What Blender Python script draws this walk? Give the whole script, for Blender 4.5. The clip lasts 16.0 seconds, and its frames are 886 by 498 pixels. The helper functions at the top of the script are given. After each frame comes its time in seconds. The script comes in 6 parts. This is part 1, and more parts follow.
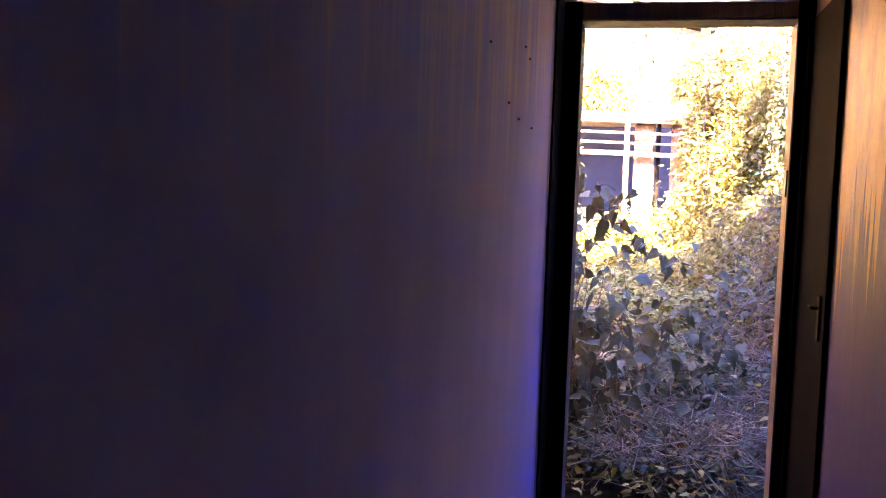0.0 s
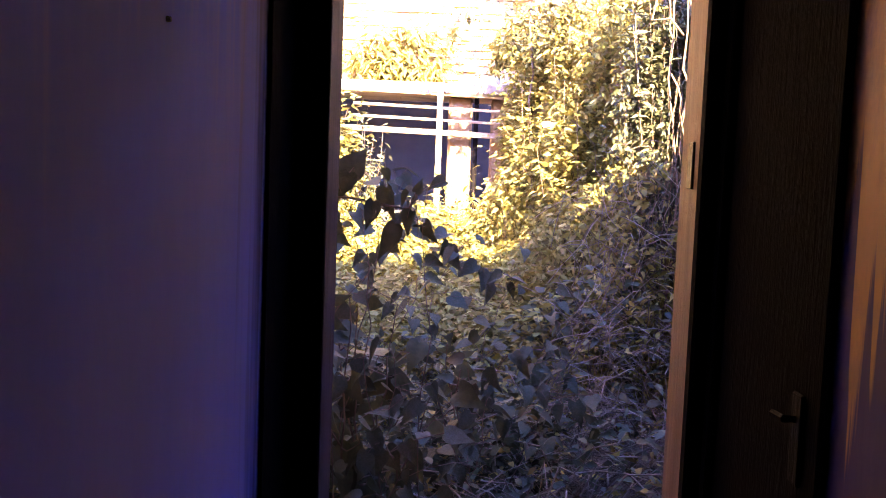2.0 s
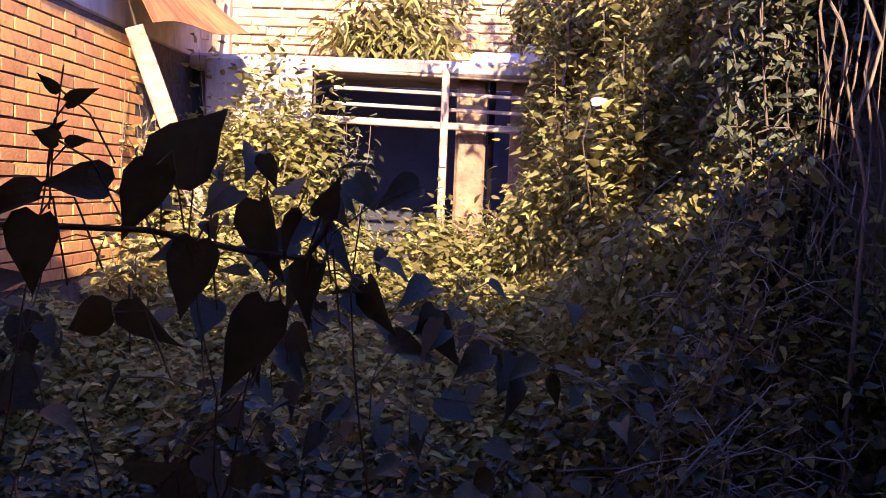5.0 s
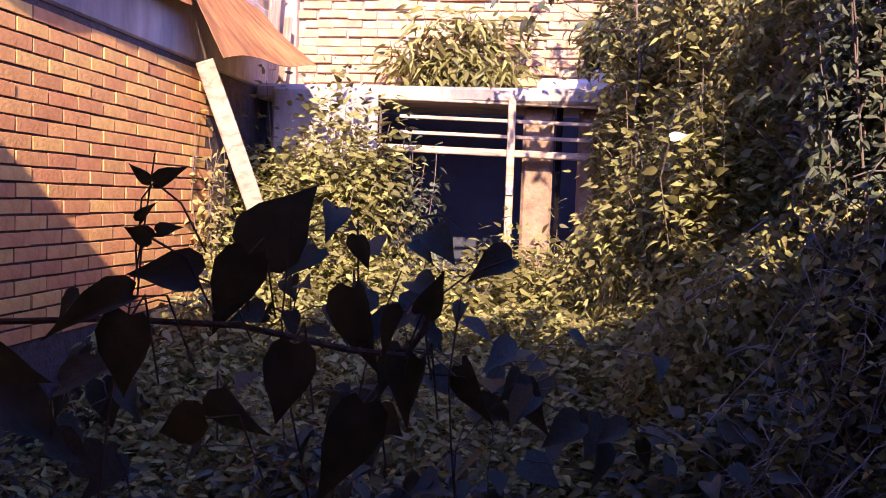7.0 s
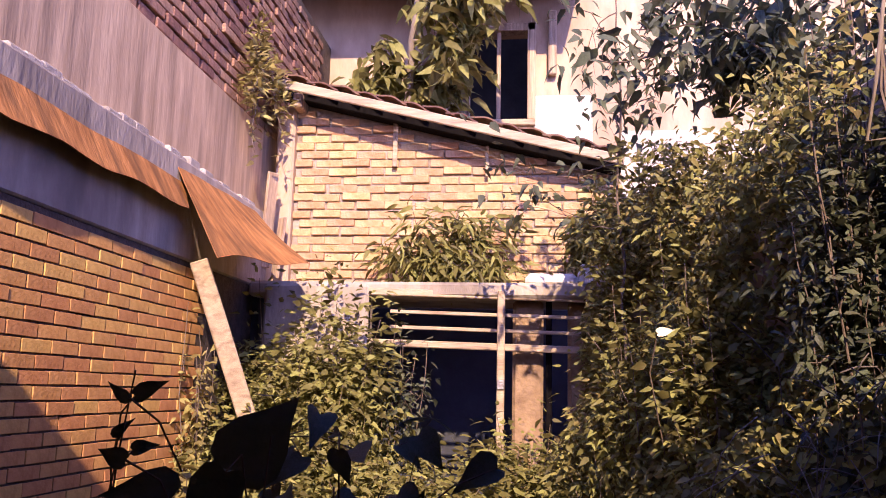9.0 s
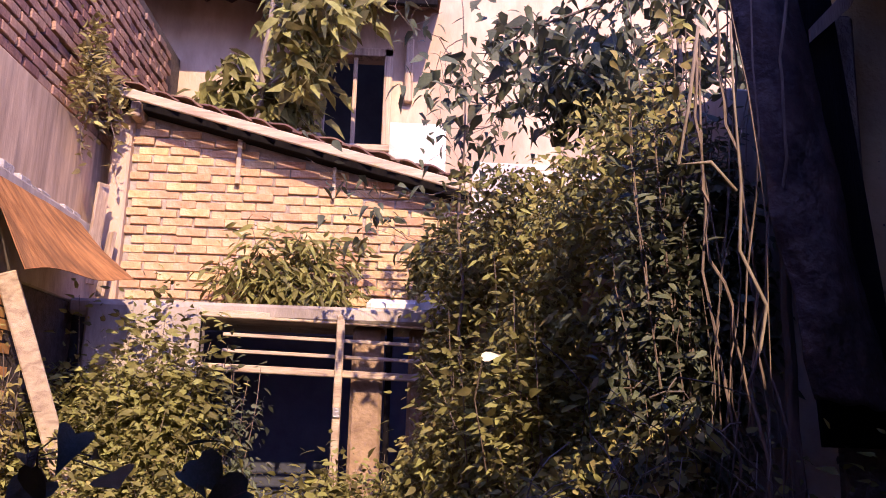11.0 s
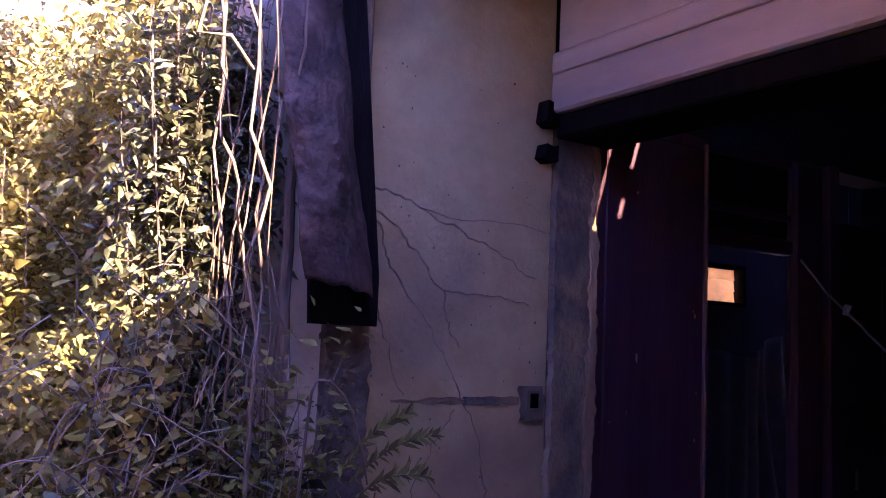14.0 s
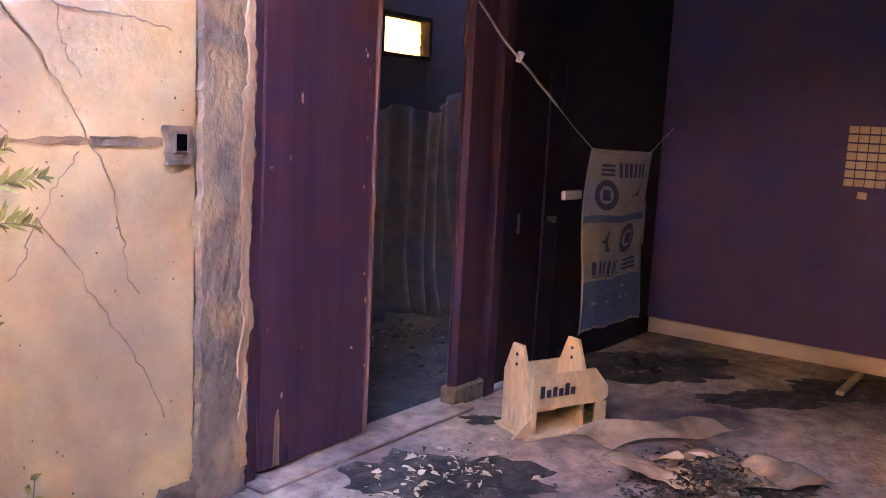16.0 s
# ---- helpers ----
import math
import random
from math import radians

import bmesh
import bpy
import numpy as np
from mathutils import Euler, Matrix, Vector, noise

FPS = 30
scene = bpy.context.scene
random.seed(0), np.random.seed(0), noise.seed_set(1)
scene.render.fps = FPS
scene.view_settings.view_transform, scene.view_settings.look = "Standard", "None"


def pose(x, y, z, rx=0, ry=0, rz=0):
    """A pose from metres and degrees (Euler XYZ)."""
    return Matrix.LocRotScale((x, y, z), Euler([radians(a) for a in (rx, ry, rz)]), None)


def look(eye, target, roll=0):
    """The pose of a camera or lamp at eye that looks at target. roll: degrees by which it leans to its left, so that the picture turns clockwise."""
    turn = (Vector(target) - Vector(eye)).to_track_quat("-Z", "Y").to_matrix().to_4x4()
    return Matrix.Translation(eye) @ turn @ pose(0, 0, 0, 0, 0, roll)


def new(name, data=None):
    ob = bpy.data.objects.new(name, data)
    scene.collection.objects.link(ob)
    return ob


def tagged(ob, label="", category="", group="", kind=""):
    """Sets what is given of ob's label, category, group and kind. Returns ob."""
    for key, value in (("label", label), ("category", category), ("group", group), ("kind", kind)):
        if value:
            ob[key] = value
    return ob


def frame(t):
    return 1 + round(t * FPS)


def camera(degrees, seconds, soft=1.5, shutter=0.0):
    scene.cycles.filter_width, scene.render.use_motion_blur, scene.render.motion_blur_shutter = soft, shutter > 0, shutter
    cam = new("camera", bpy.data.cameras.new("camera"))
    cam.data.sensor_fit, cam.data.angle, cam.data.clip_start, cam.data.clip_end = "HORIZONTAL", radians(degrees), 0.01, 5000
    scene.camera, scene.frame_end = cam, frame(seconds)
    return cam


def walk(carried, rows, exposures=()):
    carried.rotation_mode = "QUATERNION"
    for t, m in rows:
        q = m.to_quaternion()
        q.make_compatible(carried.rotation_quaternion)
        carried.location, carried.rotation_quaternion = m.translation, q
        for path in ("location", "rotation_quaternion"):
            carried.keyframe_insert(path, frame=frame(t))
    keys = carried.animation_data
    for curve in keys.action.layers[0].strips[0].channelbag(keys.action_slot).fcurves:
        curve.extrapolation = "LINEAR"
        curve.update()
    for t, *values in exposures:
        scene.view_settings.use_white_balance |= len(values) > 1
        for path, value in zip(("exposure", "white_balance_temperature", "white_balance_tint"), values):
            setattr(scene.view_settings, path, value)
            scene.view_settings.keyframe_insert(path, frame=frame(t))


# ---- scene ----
cam = camera(53.9, 16.0, soft=1.0)
PATH = [
    (0, pose(-0.093, -3.394, 1.399, 86.02, 0, 13.40) @ pose(0, 0, 0, 0, 0, 1.98)),
    (0.5, pose(-0.063, -3.075, 1.428, 85.69, 0, 9.06) @ pose(0, 0, 0, 0, 0, 2.13)),
    (1, pose(-0.047, -2.701, 1.419, 85.51, 0, 5.64) @ pose(0, 0, 0, 0, 0, 2.18)),
    (1.5, pose(-0.053, -2.268, 1.413, 85.54, 0, 3.53) @ pose(0, 0, 0, 0, 0, 2.10)),
    (2, pose(-0.084, -1.830, 1.406, 85.55, 0, 1.68) @ pose(0, 0, 0, 0, 0, 2.29)),
    (2.5, pose(-0.066, -1.430, 1.384, 85.56, 0, 0.34) @ pose(0, 0, 0, 0, 0, 2.38)),
    (3, pose(-0.039, -1.034, 1.391, 85.66, 0, 0.96) @ pose(0, 0, 0, 0, 0, 2.42)),
    (3.5, pose(-0.051, -0.667, 1.387, 85.74, 0, 2.49) @ pose(0, 0, 0, 0, 0, 2.78)),
    (3.7, pose(-0.039, -0.554, 1.381, 85.75, 0, 3.20) @ pose(0, 0, 0, 0, 0, 2.97)),
    (5.8, pose(-0.093, -0.096, 1.438, 86.66, 0, 2.76) @ pose(0, 0, 0, 0, 0, 1.93)),
    (6, pose(-0.100, -0.085, 1.447, 86.87, 0, 3.64) @ pose(0, 0, 0, 0, 0, 1.97)),
    (6.5, pose(-0.114, -0.099, 1.471, 86.92, 0, 5.76) @ pose(0, 0, 0, 0, 0, 1.94)),
    (7, pose(-0.125, -0.108, 1.487, 86.88, 0, 6.71) @ pose(0, 0, 0, 0, 0, 1.96)),
    (7.5, pose(-0.130, -0.124, 1.497, 87.55, 0, 6.85) @ pose(0, 0, 0, 0, 0, 1.85)),
    (8, pose(-0.132, -0.127, 1.502, 90.07, 0, 6.92) @ pose(0, 0, 0, 0, 0, 1.76)),
    (8.5, pose(-0.132, -0.135, 1.512, 95.11, 0, 6.92) @ pose(0, 0, 0, 0, 0, 1.51)),
    (8.7, pose(-0.126, -0.131, 1.513, 98.04, 0, 6.94) @ pose(0, 0, 0, 0, 0, 1.40)),
    (10.8, pose(0.004, 0.021, 1.503, 101.66, 0, -0.95) @ pose(0, 0, 0, 0, 0, 1.79)),
    (11, pose(0.016, 0.023, 1.492, 101.67, 0, -2.49) @ pose(0, 0, 0, 0, 0, 1.74)),
    (11.5, pose(0.039, 0.009, 1.457, 101.58, 0, -9.50) @ pose(0, 0, 0, 0, 0, 1.68)),
    (12, pose(0.041, 0.025, 1.448, 101.57, 0, -19.00) @ pose(0, 0, 0, 0, 0, 2.09)),
    (12.5, pose(0.037, 0.054, 1.485, 100.63, 0, -25.67) @ pose(0, 0, 0, 0, 0, 2.28)),
    (13, pose(0.038, 0.043, 1.482, 100.57, 0, -29.06) @ pose(0, 0, 0, 0, 0, 2.51)),
    (13.5, pose(0.048, 0.047, 1.472, 99.93, 0, -31.50) @ pose(0, 0, 0, 0, 0, 2.47)),
    (14, pose(0.066, 0.046, 1.452, 95.79, 0, -33.65) @ pose(0, 0, 0, 0, 0, 2.48)),
    (14.5, pose(0.093, 0.054, 1.436, 91.48, 0, -36.33) @ pose(0, 0, 0, 0, 0, 2.77)),
    (15, pose(0.133, 0.087, 1.396, 87.24, 0, -41.54) @ pose(0, 0, 0, 0, 0, 2.87)),
    (15.5, pose(0.220, 0.118, 1.358, 83.17, 0, -47.63) @ pose(0, 0, 0, 0, 0, 2.81)),
    (16, pose(0.400, 0.177, 1.347, 81.67, 0, -53.46) @ pose(0, 0, 0, 0, 0, 2.92)),
]

EXPOSURES = [(0.0, 6.4, 5500, 2), (1.0, 5.85, 5500, 2), (2.0, 4.95, 5400, 4), (3.0, 3.95, 5150, 8), (3.5, 3.45, 5000, 10), (4.5, 2.6, 4900, 14), (6.0, 2.1, 4550, 20), (8.0, 2.0, 4600, 21), (8.7, 1.45, 4800, 20),
             (11.0, 1.2, 4750, 20), (12.0, 1.75, 4600, 23), (13.0, 2.85, 4450, 25), (13.5, 3.3, 4500, 25), (14.0, 4.15, 5000, 25), (14.5, 5.1, 6400, 20), (15.0, 6.5, 7600, 10), (15.5, 7.2, 8700, 0), (16.0, 7.7, 9300, -8)]
walk(cam, PATH, EXPOSURES)

# ---- world and sun ----
SUN_EL, SUN_X = 32.0, 0.20
sun_from = Vector((SUN_X, -1.0, 0)).normalized() * math.cos(radians(SUN_EL)) + Vector((0, 0, math.sin(radians(SUN_EL))))
world = bpy.data.worlds.new("sky")
scene.world = world
world.use_nodes = True
wn = world.node_tree.nodes
sky = wn.new("ShaderNodeTexSky")
sky.sky_type, sky.sun_disc = "NISHITA", False
sky.sun_elevation, sky.sun_rotation = radians(SUN_EL), math.atan2(sun_from.x, sun_from.y)
tint = wn.new("ShaderNodeMixRGB")
tint.blend_type = "MULTIPLY"
tint.inputs[0].default_value, tint.inputs[2].default_value = 1.0, (0.98, 0.87, 1.60, 1)
world.node_tree.links.new(sky.outputs[0], tint.inputs[1])
world.node_tree.links.new(tint.outputs[0], wn["Background"].inputs[0])
wn["Background"].inputs[1].default_value = 0.105
sun_data = bpy.data.lights.new("sun", "SUN")
sun_data.energy, sun_data.angle, sun_data.color = 5.0, radians(0.6), (1.0, 0.64, 0.31)
sun = new("sun", sun_data)
sun.matrix_world = look(sun_from * 30, (0, 0, 0))


# ---- materials ----
def material(name, dark, light, rough=0.8, scale=8.0, stain=None, stain_scale=1.2, stain_amount=0.5, bump=0.3, bump_scale=60.0,
             metal=0.0, vary=0.0, stretch=(1, 1, 1), translucent=0.0, islands=False, spec=0.4):
    m = bpy.data.materials.new(name)
    m.use_nodes = True
    nt = m.node_tree
    n, link = nt.nodes, nt.links.new
    bsdf = n["Principled BSDF"]
    tc, mp = n.new("ShaderNodeTexCoord"), n.new("ShaderNodeMapping")
    mp.inputs["Scale"].default_value = stretch
    link(tc.outputs["Object"], mp.inputs[0])
    fine = n.new("ShaderNodeTexNoise")
    fine.inputs["Scale"].default_value, fine.inputs["Detail"].default_value, fine.inputs["Roughness"].default_value = scale, 8, 0.65
    link(mp.outputs[0], fine.inputs["Vector"])
    ramp = n.new("ShaderNodeValToRGB")
    ramp.color_ramp.elements[0].position, ramp.color_ramp.elements[1].position = 0.32, 0.68
    ramp.color_ramp.elements[0].color, ramp.color_ramp.elements[1].color = (*dark, 1), (*light, 1)
    link(fine.outputs[0], ramp.inputs[0])
    col = ramp.outputs[0]
    if stain:
        big = n.new("ShaderNodeTexNoise")
        big.inputs["Scale"].default_value, big.inputs["Detail"].default_value, big.inputs["Distortion"].default_value = stain_scale, 6, 0.6
        link(mp.outputs[0], big.inputs["Vector"])
        r2 = n.new("ShaderNodeValToRGB")
        r2.color_ramp.elements[0].position, r2.color_ramp.elements[1].position = 0.45, 0.68
        r2.color_ramp.elements[1].color = (stain_amount, stain_amount, stain_amount, 1)
        link(big.outputs[0], r2.inputs[0])
        mix = n.new("ShaderNodeMixRGB")
        mix.inputs[2].default_value = (*stain, 1)
        link(r2.outputs[0], mix.inputs[0])
        link(col, mix.inputs[1])
        col = mix.outputs[0]
    if vary:
        info = n.new("ShaderNodeNewGeometry") if islands else n.new("ShaderNodeObjectInfo")
        hsv, rng = n.new("ShaderNodeHueSaturation"), n.new("ShaderNodeMapRange")
        rng.inputs[3].default_value, rng.inputs[4].default_value = 1 - vary, 1 + vary
        link(info.outputs["Random Per Island" if islands else "Random"], rng.inputs[0])
        link(rng.outputs[0], hsv.inputs["Value"])
        mul = n.new("ShaderNodeMath")
        mul.operation = "MULTIPLY_ADD"
        mul.inputs[1].default_value, mul.inputs[2].default_value = 0.03, 0.485
        link(info.outputs["Random Per Island" if islands else "Random"], mul.inputs[0])
        link(mul.outputs[0], hsv.inputs["Hue"])
        link(col, hsv.inputs["Color"])
        col = hsv.outputs[0]
    link(col, bsdf.inputs["Base Color"])
    bsdf.inputs["Roughness"].default_value, bsdf.inputs["Metallic"].default_value = rough, metal
    bsdf.inputs["Specular IOR Level"].default_value = spec
    if bump:
        bn, bp = n.new("ShaderNodeTexNoise"), n.new("ShaderNodeBump")
        bn.inputs["Scale"].default_value, bn.inputs["Detail"].default_value = bump_scale, 8
        link(mp.outputs[0], bn.inputs["Vector"])
        bp.inputs["Strength"].default_value, bp.inputs["Distance"].default_value = bump, 0.02
        link(bn.outputs[0], bp.inputs["Height"])
        link(bp.outputs[0], bsdf.inputs["Normal"])
    if translucent:
        tr, add = n.new("ShaderNodeBsdfTranslucent"), n.new("ShaderNodeMixShader")
        link(col, tr.inputs["Color"])
        add.inputs[0].default_value = translucent
        link(bsdf.outputs[0], add.inputs[1])
        link(tr.outputs[0], add.inputs[2])
        link(add.outputs[0], n["Material Output"].inputs["Surface"])
    return m


def worn_lit_paint(name, paint, bare, z0, reach, amount, rough, grime, door_dark=False):
    """Violet paint worn and run down to tan above z0, with ragged drips; the tan also paints in warm light."""
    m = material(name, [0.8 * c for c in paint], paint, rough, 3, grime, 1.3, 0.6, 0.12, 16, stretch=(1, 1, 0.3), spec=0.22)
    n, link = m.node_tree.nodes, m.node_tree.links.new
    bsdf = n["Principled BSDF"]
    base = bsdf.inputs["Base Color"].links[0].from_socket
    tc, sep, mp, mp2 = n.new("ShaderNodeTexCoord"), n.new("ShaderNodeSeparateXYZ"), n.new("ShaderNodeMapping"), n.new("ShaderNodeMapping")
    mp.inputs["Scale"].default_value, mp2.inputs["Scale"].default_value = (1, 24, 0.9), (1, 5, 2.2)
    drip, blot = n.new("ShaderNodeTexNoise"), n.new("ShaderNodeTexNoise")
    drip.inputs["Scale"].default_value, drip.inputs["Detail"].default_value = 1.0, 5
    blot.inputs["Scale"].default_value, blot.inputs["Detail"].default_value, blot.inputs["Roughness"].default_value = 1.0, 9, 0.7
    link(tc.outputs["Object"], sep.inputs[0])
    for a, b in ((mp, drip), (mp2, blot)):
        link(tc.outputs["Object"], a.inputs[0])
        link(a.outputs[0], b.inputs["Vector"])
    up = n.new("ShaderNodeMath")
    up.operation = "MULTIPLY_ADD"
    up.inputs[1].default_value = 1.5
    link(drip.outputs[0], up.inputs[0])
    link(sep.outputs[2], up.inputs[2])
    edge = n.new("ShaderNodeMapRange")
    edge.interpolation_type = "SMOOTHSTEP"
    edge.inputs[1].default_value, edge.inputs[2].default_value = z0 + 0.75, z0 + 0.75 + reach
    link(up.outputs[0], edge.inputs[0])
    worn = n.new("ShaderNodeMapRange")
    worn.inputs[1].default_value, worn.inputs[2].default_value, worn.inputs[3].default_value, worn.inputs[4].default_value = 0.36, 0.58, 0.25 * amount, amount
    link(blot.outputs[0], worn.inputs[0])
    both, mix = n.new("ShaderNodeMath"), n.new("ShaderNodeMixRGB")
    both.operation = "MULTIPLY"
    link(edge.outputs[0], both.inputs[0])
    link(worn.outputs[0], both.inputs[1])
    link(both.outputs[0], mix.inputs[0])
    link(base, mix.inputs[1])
    # Tan stands for worn coat and for warm light on the upper wall.
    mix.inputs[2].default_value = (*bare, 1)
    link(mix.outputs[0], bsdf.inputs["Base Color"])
    if door_dark:  # streaky dark grime beside the door, also shade painted into the colour
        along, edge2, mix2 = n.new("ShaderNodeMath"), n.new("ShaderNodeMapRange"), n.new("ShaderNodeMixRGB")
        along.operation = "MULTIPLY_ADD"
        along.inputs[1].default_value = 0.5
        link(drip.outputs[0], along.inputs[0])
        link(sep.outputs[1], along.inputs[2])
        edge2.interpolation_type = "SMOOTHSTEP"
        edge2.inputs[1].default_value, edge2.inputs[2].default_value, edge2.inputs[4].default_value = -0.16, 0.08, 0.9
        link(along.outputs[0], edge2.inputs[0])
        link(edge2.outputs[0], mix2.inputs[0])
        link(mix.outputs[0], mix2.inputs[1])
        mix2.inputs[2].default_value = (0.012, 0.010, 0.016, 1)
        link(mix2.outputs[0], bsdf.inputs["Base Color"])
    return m


